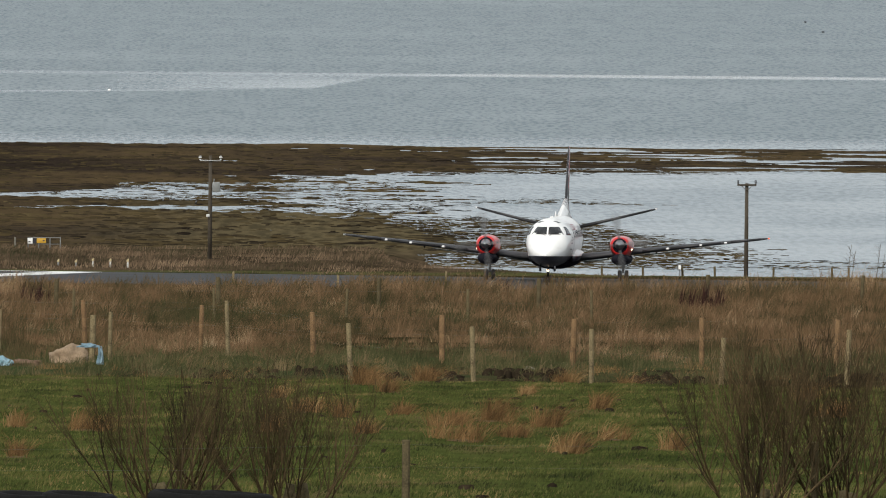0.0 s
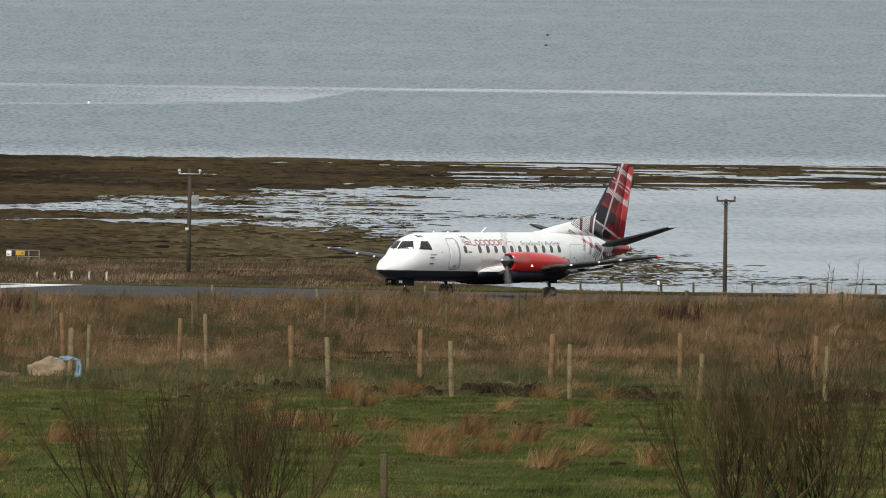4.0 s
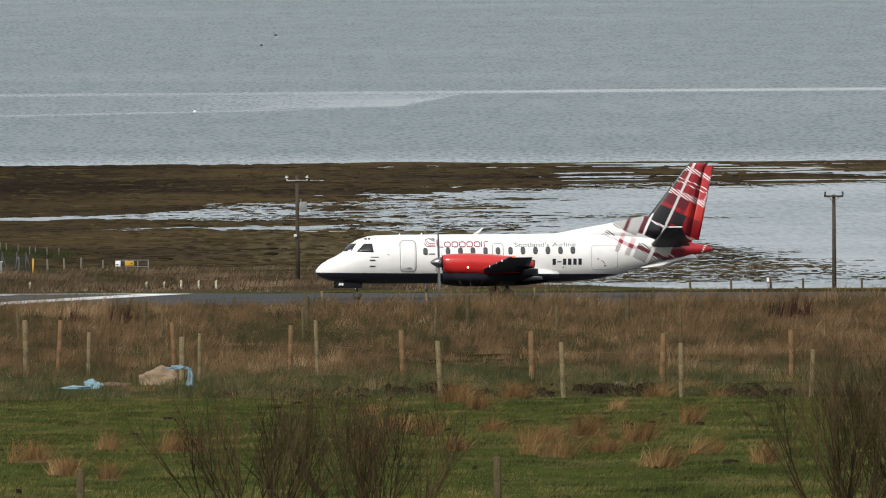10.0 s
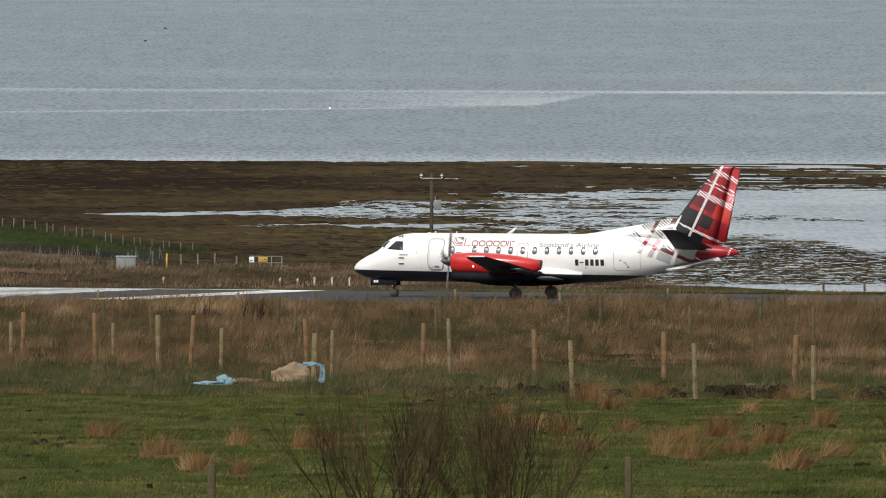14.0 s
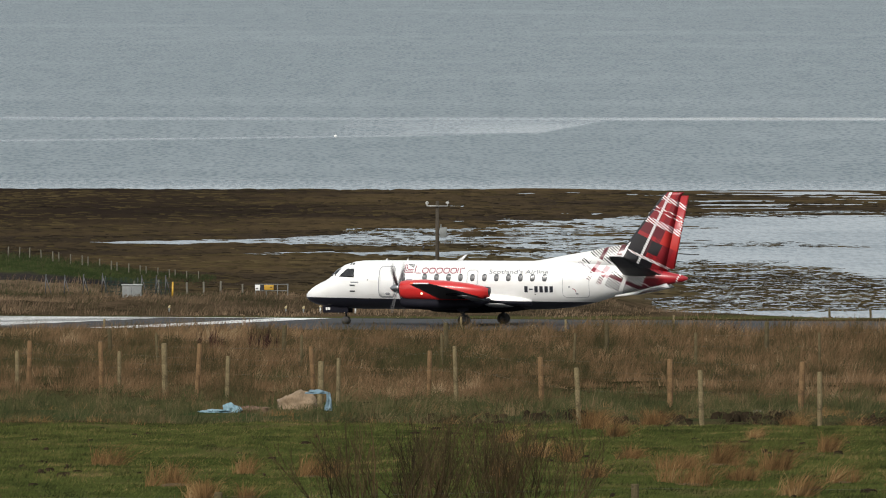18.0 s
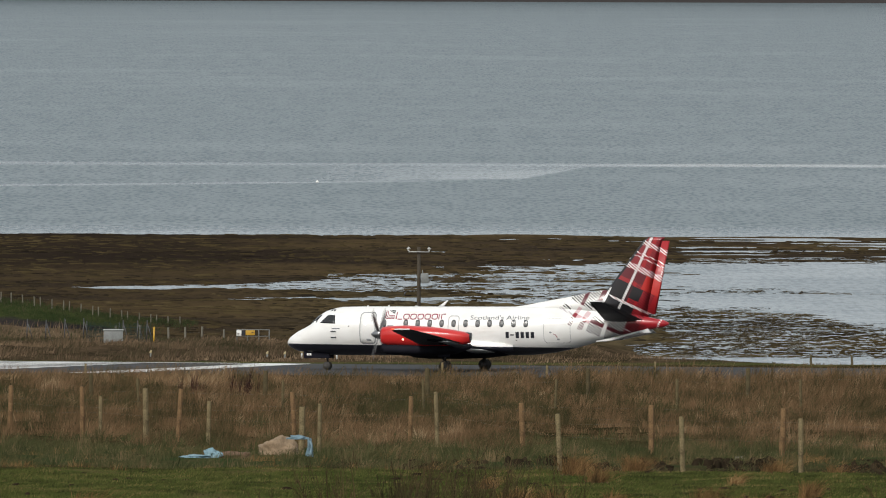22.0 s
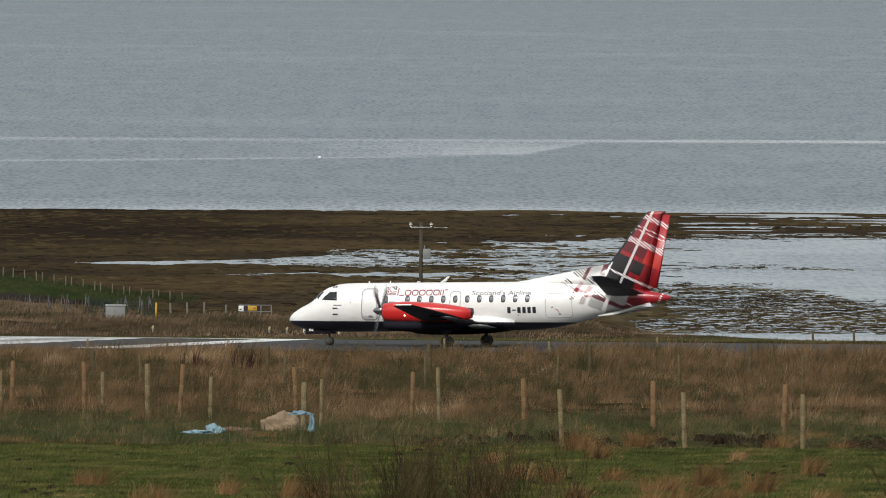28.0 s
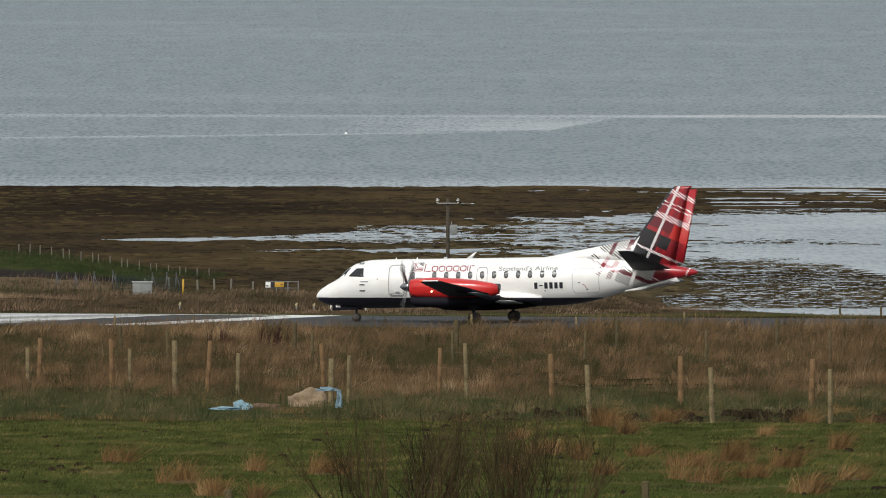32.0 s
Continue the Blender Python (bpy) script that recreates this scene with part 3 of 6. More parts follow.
def fin_material():
    m, b = paint("tartan_fin_paint", 0.1)
    b.inputs["Roughness"].default_value = 0.45
    x, z, s, w, hatch = tartan_nodes(m)
    both = lambda p, q: calc(m, 'MULTIPLY', p, q)
    thread = lambda lo, hi: calc(m, 'ADD', lo, calc(m, 'MULTIPLY', hatch, hi - lo))
    fore, aft = calc(m, 'LESS_THAN', s, 5.9), calc(m, 'GREATER_THAN', s, 5.9)
    c = mixed(m, both(fore, thread(0.35, 0.8)), RED, MAROON)
    c = mixed(m, both(any_of(m, [band(m, s, 6.22, 6.5), band(m, s, 5.95, 6.04)]), thread(0.35, 0.85)), c, MAROON)
    c = mixed(m, both(band(m, w, 7.7, 8.23), band(m, s, 4.5, 6.5)), c, MAROON)
    c = mixed(m, both(both(band(m, w, 7.5, 8.23), calc(m, 'GREATER_THAN', s, 6.5)), 0.9), c, BRIGHT)
    c = mixed(m, both(band(m, w, 7.5, 7.7), fore), c, (0.30, 0.016, 0.022))
    c = mixed(m, both(band(m, w, 6.6, 7.5), fore), c, SOOT)
    c = mixed(m, both(band(m, w, 6.6, 7.5), band(m, s, 5.9, 6.12)), c, (0.05, 0.010, 0.015))
    c = mixed(m, both(band(m, w, 6.84, 7.48), band(m, s, 6.12, 6.66)), c, SOOT)
    c = mixed(m, both(both(band(m, w, 6.55, 7.5), band(m, s, 6.66, 7.3)), thread(0.15, 0.9)), c, MAROON)
    c = mixed(m, both(calc(m, 'LESS_THAN', w, 6.5), band(m, s, 5.1, 6.6)), c, SOOT)
    c = mixed(m, both(both(calc(m, 'LESS_THAN', w, 6.5), calc(m, 'GREATER_THAN', s, 6.6)), thread(0.1, 0.6)), c, MAROON)
    c = mixed(m, both(both(calc(m, 'LESS_THAN', w, 6.5), calc(m, 'LESS_THAN', s, 5.0)), thread(0.3, 0.9)), c, MAROON)
    lead = calc(m, 'ADD', calc(m, 'MULTIPLY', x, -0.794), calc(m, 'MULTIPLY', z, -0.608))
    c = mixed(m, both(calc(m, 'LESS_THAN', lead, 3.56), calc(m, 'GREATER_THAN', w, 6.85)), c, SOOT)
    w1 = both(any_of(m, [both(band(m, s, 5.84, 5.97), calc(m, 'GREATER_THAN', w, 6.0)), band(m, w, 6.47, 6.60), both(band(m, s, 5.0, 5.12), calc(m, 'LESS_THAN', w, 6.95))]), thread(0.5, 1.0))
    w2 = both(any_of(m, [band(m, w, 8.23, 8.52), band(m, w, 9.56, 9.80), band(m, w, 8.90, 8.97), band(m, w, 9.09, 9.16),
                         both(band(m, s, 7.1, 7.2), band(m, w, 8.5, 9.1))]), hatch)
    c = mixed(m, both(calc(m, 'MAXIMUM', w1, w2), calc(m, 'GREATER_THAN', lead, 3.5)), c, PLAID_WHITE)
    link(m, c, b.inputs["Base Color"])
    return m


def fuselage_material():
    m, b = paint("white_fuselage_paint")
    x, z, s, w, hatch = tartan_nodes(m)
    dirt = speckle(m, 1.3, 5.0)
    streak = speckle(m, 2.2, 4.0, None, (0.35, 1, 1.6))
    white = mixed(m, ramped(m, dirt, 0.3, 0.75), (0.86, 0.86, 0.845), (0.80, 0.795, 0.77))
    white = mixed(m, calc(m, 'MULTIPLY', ramped(m, streak, 0.55, 0.8), 0.35), white, (0.62, 0.6, 0.55))
    # tartan sweeps on from the fin over the tail
    both = lambda p, q: calc(m, 'MULTIPLY', p, q)
    black, red, rose, grey = (0.012, 0.010, 0.012), (0.24, 0.012, 0.026), (0.62, 0.40, 0.43), (0.5, 0.46, 0.48)
    thread = lambda lo, hi: calc(m, 'ADD', lo, calc(m, 'MULTIPLY', hatch, hi - lo))
    upper, one, two = calc(m, 'GREATER_THAN', w, 5.55), band(m, s, 4.04, 4.25), band(m, s, 4.57, 4.82)
    woven = any_of(m, [both(upper, any_of(m, [band(m, s, 3.47, 4.04), band(m, s, 4.24, 4.74)])), both(band(m, w, 5.09, 5.24), band(m, s, 3.27, 3.75)),
                       both(any_of(m, [band(m, w, 4.5, 4.97), band(m, w, 5.18, 5.34)]), band(m, s, 5.0, 5.7)),
                       both(any_of(m, [band(m, w, 4.45, 4.97), band(m, w, 5.18, 5.7)]), band(m, s, 5.88, 6.66))])
    c = mixed(m, both(woven, hatch), white, black)
    c = mixed(m, both(band(m, w, 4.92, 5.02), both(band(m, s, 3.15, 4.04), thread(0.3, 1.0))), c, grey)
    c = mixed(m, both(band(m, w, 4.90, 5.08), band(m, s, 4.25, 5.0)), c, rose)
    c = mixed(m, both(any_of(m, [one, two]), both(band(m, w, 5.08, 5.42), 0.8)), c, rose)
    c = mixed(m, both(any_of(m, [one, two]), band(m, w, 4.89, 5.09)), c, red)
    c = mixed(m, both(any_of(m, [one, two]), both(band(m, w, 4.44, 4.89), hatch)), c, (0.10, 0.010, 0.018))
    c = mixed(m, any_of(m, [both(upper, band(m, s, 4.04, 4.23)), both(calc(m, 'GREATER_THAN', w, 5.75), band(m, s, 4.75, 5.0)), both(band(m, w, 4.98, 5.18), any_of(m, [band(m, s, 5.0, 5.7), band(m, s, 5.88, 6.66)]))]), c, (0.095, 0.008, 0.016))
    c = mixed(m, both(band(m, s, 5.12, 6.66), calc(m, 'GREATER_THAN', w, 5.75)), c, black)
    c = mixed(m, both(both(band(m, s, 5.0, 5.12), calc(m, 'GREATER_THAN', w, 5.5)), thread(0.5, 1.0)), c, PLAID_WHITE)
    tail = calc(m, 'GREATER_THAN', s, 6.66)
    c = mixed(m, tail, c, mixed(m, both(calc(m, 'LESS_THAN', s, 7.3), thread(0.25, 0.95)), (0.36, 0.014, 0.022), MAROON))
    c = mixed(m, both(any_of(m, [band(m, s, 8.08, 8.18), band(m, w, 5.32, 5.4)]), both(tail, hatch)), c, PLAID_WHITE)
    belly = calc(m, 'LESS_THAN', z, calc(m, 'ADD', 1.245, calc(m, 'MULTIPLY', x, 0.013)))
    c = mixed(m, belly, c, (0.013, 0.013, 0.022))
    link(m, c, b.inputs["Base Color"])
    return m


FUSE, FIN = fuselage_material(), fin_material()
PLANEWHITE = plain("aircraft_white_paint", (0.8, 0.8, 0.79), 0.3, vary=0.04, scale=2.0, coat=0.4)
NAVY = plain("dark_navy_paint", (0.012, 0.012, 0.018), 0.72, vary=0.2, scale=2.0)
WINGGREY = plain("dark_wing_paint", (0.034, 0.034, 0.038), 0.6, vary=0.3, scale=1.5)
DEICE = plain("black_deicing_rubber", (0.012, 0.012, 0.013), 0.5, vary=0.3)
ENGRED = plain("red_engine_paint", (0.56, 0.022, 0.02), 0.33, vary=0.07, scale=1.5, coat=0.4)
METAL = plain("bright_metal", (0.34, 0.34, 0.345), 0.3, metal=1.0, vary=0.1)
STEEL = plain("dark_steel", (0.09, 0.09, 0.095), 0.4, metal=0.7, vary=0.2)
BLADE = plain("grey_blade_paint", (0.11, 0.11, 0.112), 0.5, vary=0.15)
# Pale tone puts the haze over the runway into the rubber's colour.
TYRE = plain("haze_paled_tyre_rubber", (0.068, 0.066, 0.063), 0.85, vary=0.3)
PANE = plain("grey_cabin_glass", (0.07, 0.075, 0.08), 0.2, vary=0.15, coat=0.2)
SCREEN = plain("dark_windscreen_glass", (0.018, 0.019, 0.021), 0.25, vary=0.2)
SEAM = plain("grey_panel_seam", (0.30, 0.31, 0.32), 0.5, vary=0.1)
LOGORED = plain("red_lettering", (0.27, 0.025, 0.06), 0.4, vary=0.05)
INK = plain("dark_lettering", (0.02, 0.022, 0.03), 0.4, vary=0.05)
GREYINK = plain("grey_lettering", (0.17, 0.18, 0.20), 0.4, vary=0.05)


def glow(name, colour, power):
    m = bpy.data.materials.new(name)
    m.use_nodes = True
    b = m.node_tree.nodes["Principled BSDF"]
    b.inputs["Base Color"].default_value = (*colour, 1)
    b.inputs["Emission Color"].default_value = (*colour, 1)
    b.inputs["Emission Strength"].default_value = power
    return m


LAMPWARM = glow("warm_lamp_lens", (1.0, 0.75, 0.5), 3.0)
LAMPRED = glow("red_lamp_lens", (1.0, 0.12, 0.05), 0.7)

aircraft = empty("aircraft")
tagged(aircraft, "white twin turboprop airliner with red engines and tartan tail", "airplane")

bm = bmesh.new()
rings = []
for d in sorted(set(HD + [2.3, 3.5, 5, 7, 9, 11, 12.5, 13.5, 14.5, 15.5, 16.5, 17.5, 18.5, .05, .2, .45, .8, 1.15, 1.5, 1.85])):
    top, bot, half = hull(d)
    rings.append([(NOSE - d, half * math.cos(a), (top + bot) / 2 + (top - bot) / 2 * math.sin(a)) for a in [2 * math.pi * k / 40 for k in range(40)]])
fuselage = part("fuselage", loft(bm, rings), FUSE, aircraft)
bm = bmesh.new()
rings = []
for d, h, half in ((6.2, .8, .3), (6.7, .66, .95), (7.5, .6, 1.2), (9.2, .6, 1.22), (10.6, .66, 1.0), (11.8, .8, .4)):
    rings.append([(NOSE - d, half * math.cos(a), 1.05 + (1.05 - h) * math.sin(a)) for a in [2 * math.pi * k / 20 for k in range(20)]])
part("wing_fairing", loft(bm, rings), NAVY, aircraft)


for s in (1, -1):
    bm = bmesh.new()
    rings = []
    for d, top, half in ((6.5, 1.3, .12), (7.2, 1.52, .32), (8.4, 1.6, .42), (9.8, 1.58, .42), (10.9, 1.5, .32), (11.6, 1.4, .2), (12.1, 1.3, .08)):
        rings.append([(NOSE - d, s * .98 + half * math.cos(a), (top + 1.0) / 2 + (top - 1.0) / 2 * math.sin(a)) for a in [2 * math.pi * k / 20 for k in range(20)]])
    part("wing_root_fairing", loft(bm, rings), FUSE, aircraft, "white fairing over the wing root")


def side_patch(name, outline, material, parent, side=1, lift=0.012, label="", depth=0.02):
    """A panel that follows the fuselage side: outline in metres behind the nose and height."""
    bm = bmesh.new()
    cd, cz = sum(p[0] for p in outline) / len(outline), sum(p[1] for p in outline) / len(outline)
    fine = []
    for a, b in zip(outline, outline[1:] + outline[:1]):
        k = max(1, int(math.hypot(a[0] - b[0], a[1] - b[1]) / 0.12))
        fine += [(a[0] + (b[0] - a[0]) * i / k, a[1] + (b[1] - a[1]) * i / k) for i in range(k)]
    rows = []
    for q in (1.0, 0.66, 0.33):
        rows.append([bm.verts.new((NOSE - (cd + (d - cd) * q), side * (hull_y(cd + (d - cd) * q, cz + (z - cz) * q) + lift), cz + (z - cz) * q)) for d, z in fine])
    mid = bm.verts.new((NOSE - cd, side * (hull_y(cd, cz) + lift), cz))
    skirt = [bm.verts.new((v.co.x, v.co.y - side * (depth + lift), v.co.z)) for v in rows[0]]
    n = len(fine)
    for a, b in ((skirt, rows[0]), (rows[0], rows[1]), (rows[1], rows[2])):
        for k in range(n):
            bm.faces.new((a[k], a[(k + 1) % n], b[(k + 1) % n], b[k]))
    for k in range(n):
        bm.faces.new((rows[2][k], rows[2][(k + 1) % n], mid))
    return part(name, bm, material, parent, label)


def side_line(name, pts, width, material, parent, side=1, closed=True, lift=0.006):
    """A narrow seam along the fuselage side."""
    bm = bmesh.new()
    seq = pts + pts[:1] if closed else pts
    for a, b in zip(seq, seq[1:]):
        L = math.hypot(b[0] - a[0], b[1] - a[1])
        k = max(1, int(L / 0.15))
        nd, nz = -(b[1] - a[1]) / L * width / 2, (b[0] - a[0]) / L * width / 2
        prev = None
        for i in range(k + 1):
            d, z = a[0] + (b[0] - a[0]) * i / k, a[1] + (b[1] - a[1]) * i / k
            now = [bm.verts.new((NOSE - (d + s * nd), side * (hull_y(d + s * nd, z + s * nz) + lift), z + s * nz)) for s in (-1, 1)]
            if prev:
                bm.faces.new((prev[0], prev[1], now[1], now[0]))
            prev = now
    return part(name, bm, material, parent)


def oval(cd, cz, rd, rz, n=14, p=2.6):
    out = []
    for k in range(n):
        a = 2 * math.pi * k / n
        c, s = math.cos(a), math.sin(a)
        out.append((cd + rd * math.copysign(abs(c) ** (2 / p), c), cz + rz * math.copysign(abs(s) ** (2 / p), s)))
    return out


def rounded(d0, d1, z0, z1, r=0.1):
    return [(d0 + r, z0), (d1 - r, z0), (d1, z0 + r), (d1, z1 - r), (d1 - r, z1), (d0 + r, z1), (d0, z1 - r), (d0, z0 + r)]


WINDOWS = [5.4] + [6.53 + 0.626 * k for k in range(11)]
for side in (1, -1):
    for d in WINDOWS:
        side_patch("cabin_window", oval(d, 2.39, 0.12, 0.185), PANE, fuselage, side, 0.012)
    side_patch("cockpit_side_window", [(1.98, 2.40), (2.36, 2.80), (2.76, 2.80), (2.82, 2.37)], SCREEN, fuselage, side, 0.012)
    side_line("exit_seam", rounded(8.76, 9.3, 1.95, 2.76), 0.035, SEAM, fuselage, side)
    side_line("cargo_door_seam", rounded(13.72, 15.05, 1.42, 2.62, 0.12), 0.02, SEAM, fuselage, side)
door = side_patch("passenger_door", rounded(4.14, 4.94, 1.38, 2.93, 0.12), PLANEWHITE, fuselage, 1, 0.006, "white passenger door with a grey seam")
side_line("door_seam", rounded(4.14, 4.94, 1.38, 2.93, 0.12), 0.04, SEAM, door, 1, lift=0.01)
side_patch("door_handle", rounded(4.47, 4.70, 1.50, 1.62, 0.04), SEAM, door, 1, 0.012)
for side in (1, -1):
    side_line("door_arc", [(14.2, 1.86), (14.3, 1.83), (14.37, 1.75), (14.39, 1.66)], 0.03, LOGORED, fuselage, side, False, 0.012)
    side_patch("latch", rounded(14.36, 14.5, 1.56, 1.64, 0.03), SEAM, fuselage, side, 0.012)
    side_patch("latch", rounded(14.0, 14.12, 1.9, 1.98, 0.03), SEAM, fuselage, side, 0.012)
    side_patch("drain_port", oval(9.9, 1.45, .035, .035, 8, 2), STEEL, fuselage, side, 0.012)
    side_patch("drain_port", oval(12.3, 1.55, .03, .03, 8, 2), STEEL, fuselage, side, 0.012)
    side_patch("vent_port", oval(3.55, 2.25, .03, .03, 8, 2), STEEL, fuselage, side, 0.012)
for d, z in ((2.75, 1.98), (2.75, 1.68)):
    side_patch("static_port", rounded(d - 0.14, d + 0.14, z - 0.03, z + 0.03, 0.02), STEEL, fuselage, 1, 0.03)


def front_patch(name, outline, parent, lift=0.008):
    """A pane of the windscreen: outline in metres to the left and height, met from ahead."""
    bm = bmesh.new()
    cy, cz = sum(p[0] for p in outline) / len(outline), sum(p[1] for p in outline) / len(outline)
    fine = []
    for a, b in zip(outline, outline[1:] + outline[:1]):
        fine += [(a[0] + (b[0] - a[0]) * i / 4, a[1] + (b[1] - a[1]) * i / 4) for i in range(4)]
    mk = lambda y, z, q: bm.verts.new((NOSE - hull_d(y, z) + q, y, z + q * 0.6))
    rows = [[mk(cy + (y - cy) * q, cz + (z - cz) * q, lift) for y, z in fine] for q in (1.0, 0.6, 0.3)]
    mid = mk(cy, cz, lift)
    skirt = [mk(y, z, -0.03) for y, z in fine]
    n = len(fine)
    for a, b in ((skirt, rows[0]), (rows[0], rows[1]), (rows[1], rows[2])):
        for k in range(n):
            bm.faces.new((a[k], a[(k + 1) % n], b[(k + 1) % n], b[k]))
    for k in range(n):
        bm.faces.new((rows[2][k], rows[2][(k + 1) % n], mid))
    return part(name, bm, SCREEN, parent)


for s in (1, -1):
    front_patch("windscreen_pane", [(s * 0.04, 2.42), (s * 0.04, 2.80), (s * 0.54, 2.80), (s * 0.80, 2.42)], fuselage)
    bm = bmesh.new()
    tube(bm, (NOSE - hull_d(s * 0.1, 2.34) + 0.03, s * 0.1, 2.37), (NOSE - hull_d(s * 0.42, 2.55) + 0.04, s * 0.42, 2.58), 0.012, 0.012, 6)
    part("wiper", bm, BLACK, fuselage)


# lettering on the sides
def letters(name, text, size, d0, z0, material, parent, side=1, stretch=1.0, lift=0.01):
    cu = bpy.data.curves.new(name, 'FONT')
    cu.body, cu.size = text, size
    cu.resolution_u = 3
    tmp = bpy.data.objects.new("lettering_source", cu)
    scene.collection.objects.link(tmp)
    dg = bpy.context.evaluated_depsgraph_get()
    dg.update()
    me = bpy.data.meshes.new_from_object(tmp.evaluated_get(dg))
    bpy.data.objects.remove(tmp)
    w = max(v.co.x for v in me.vertices)
    for v in me.vertices:
        d = d0 + v.co.x * stretch if side > 0 else d0 + (w - v.co.x) * stretch
        z = z0 + v.co.y
        v.co = Vector((NOSE - d, side * (hull_y(d, z) + lift), z))
    me.materials.clear()
    me.materials.append(material)
    ob = new(name, me)
    ob.parent = parent
    return ob


def bars(name, d0, z0, widths, high, gap, material, parent, side=1, lift=0.01):
    """A row of plain bars where letters stand that are not spelled out."""
    bm = bmesh.new()
    d = d0
    for w in widths:
        for a, b in ((z0, z0 + high),):
            q = [(d, a), (d + w, a), (d + w, (a + b) / 2), (d + w, b), (d, b), (d, (a + b) / 2)]
            vs = [bm.verts.new((NOSE - u, side * (hull_y(u, z) + lift), z)) for u, z in q]
            bm.faces.new((vs[0], vs[1], vs[2], vs[5]))
            bm.faces.new((vs[5], vs[2], vs[3], vs[4]))
        d += w + gap
    return part(name, bm, material, parent)


def rings_word(name, d0, z0, high, material, parent, side=1):
    """The airline's name as plain bars and open rings, one for each letter."""
    t = 0.046

    def strip(pts, close=False):
        seq = pts + pts[:1] if close else pts
        bm = bmesh.new()
        fine = []
        for a, b in zip(seq, seq[1:]):
            k = max(1, math.ceil(math.hypot(b[0] - a[0], b[1] - a[1]) / 0.07))
            fine += [((a[0] + (b[0] - a[0]) * i / k, a[1] + (b[1] - a[1]) * i / k), (a[0] + (b[0] - a[0]) * (i + 1) / k, a[1] + (b[1] - a[1]) * (i + 1) / k)) for i in range(k)]
        for a, b in fine:
            L = math.hypot(b[0] - a[0], b[1] - a[1])
            ex, ez = (b[0] - a[0]) / L * t * .3, (b[1] - a[1]) / L * t * .3
            nd, nz = -(b[1] - a[1]) / L * t / 2, (b[0] - a[0]) / L * t / 2
            q = ((a[0] - ex + nd, a[1] - ez + nz), (b[0] + ex + nd, b[1] + ez + nz), (b[0] + ex - nd, b[1] + ez - nz), (a[0] - ex - nd, a[1] - ez - nz))
            bm.faces.new([bm.verts.new((NOSE - u, side * (hull_y(u, z) + 0.01), z)) for u, z in q])
        part(name, bm, material, parent)

    d = d0
    strip([(d, z0 + high * 1.4), (d, z0)])
    strip([(d + .08, z0), (d + .3, z0)])
    d += .38
    for k in range(5):
        w = .29
        strip(oval(d + w / 2, z0 + high / 2, w / 2, high / 2, 14, 3.0), True)
        d += w + .08
    strip([(d, z0), (d, z0 + high)])
    d += .13
    strip([(d, z0), (d, z0 + high)])
    strip([(d + .07, z0 + high), (d + .2, z0 + high)])


for side in (1, -1):
    rings_word("airline_name", 6.0, 2.6, 0.25, LOGORED, fuselage, side)
    e = 5.36
    for k in range(3):
        q = 0.07 * k
        side_line("emblem", [(e + q, 3.02), (e + q + 0.02, 2.76 + q * 0.9), (e + 0.12 + q, 2.63 + q), (e + 0.54, 2.63 + q)], 0.035, LOGORED, fuselage, side, False, 0.01)
    for k in range(4):
        side_line("emblem", [(e + 0.2 + 0.08 * k, 3.04), (e + 0.54, 2.86 + 0.045 * k)], 0.026, INK, fuselage, side, False, 0.01)
    letters("slogan", "Scotland's Airline", 0.3, 9.86, 2.58, GREYINK, fuselage, side, 1.48)
    bars("registration_mark", 11.76, 1.66, [.17], 0.31, 0.1, INK, fuselage, side)
    bars("registration_mark", 12.0, 1.79, [.2], 0.055, 0.1, INK, fuselage, side)
    bars("registration_mark", 12.28, 1.66, [.17, .17, .17, .17], 0.31, 0.09, INK, fuselage, side)
    bars("fleet_mark", 2.42, 2.99, [.11, .11], 0.09, 0.05, INK, fuselage, side)
    bars("name_mark", 2.66, 2.10, [.42], 0.05, 0.05, GREYINK, fuselage, side)
    bars("notice_mark", 5.42, 2.22, [.1, .3], 0.07, 0.06, GREYINK, fuselage, side)
for x, z, h in ((5.1, 3.2, .1), (4.0, 3.2, .1), (-3.9, 3.2, .12), (-4.3, 3.2, .07)):
    bm = bmesh.new()
    tube(bm, (x, 0, z), (x - 0.03, 0, z + h), 0.05, 0.02, 8)
    part("beacon", bm, PLANEWHITE, aircraft)
bm = bmesh.new()
loft(bm, [[(1.45, -.02, 3.2), (1.32, -.03, 3.2), (1.12, 0, 3.2), (1.32, .03, 3.2)], [(1.0, -.01, 3.5), (.95, -.012, 3.52), (.86, 0, 3.52), (.95, .012, 3.52)]])
part("blade_antenna", bm, PLANEWHITE, aircraft, "white swept blade antenna")


def foil(chord, thick, n=9):
    """Points of an aerofoil from its nose round to its tail, chord along -x."""
    up = []
    for k in range(n):
        t = (k / (n - 1)) ** 1.6
        y = thick * chord * 5 * (0.2969 * math.sqrt(t) - 0.126 * t - 0.3516 * t * t + 0.2843 * t ** 3 - 0.1030 * t ** 4)
        up.append((-t * chord, y))
    return up + [(x, -y * 0.75) for x, y in up[-2:0:-1]]


def surface(name, stations, material, parent, label="", upright=False):
    """A wing-like surface through stations of (leading edge x, span, height, chord, thickness)."""
    bm = bmesh.new()
    rings = []
    for x, y, z, c, t in stations:
        rings.append([(x + a, y + b, z) if upright else (x + a, y, z + b) for a, b in foil(c, t)])
    loft(bm, rings)
    return part(name, bm, material, parent, label)


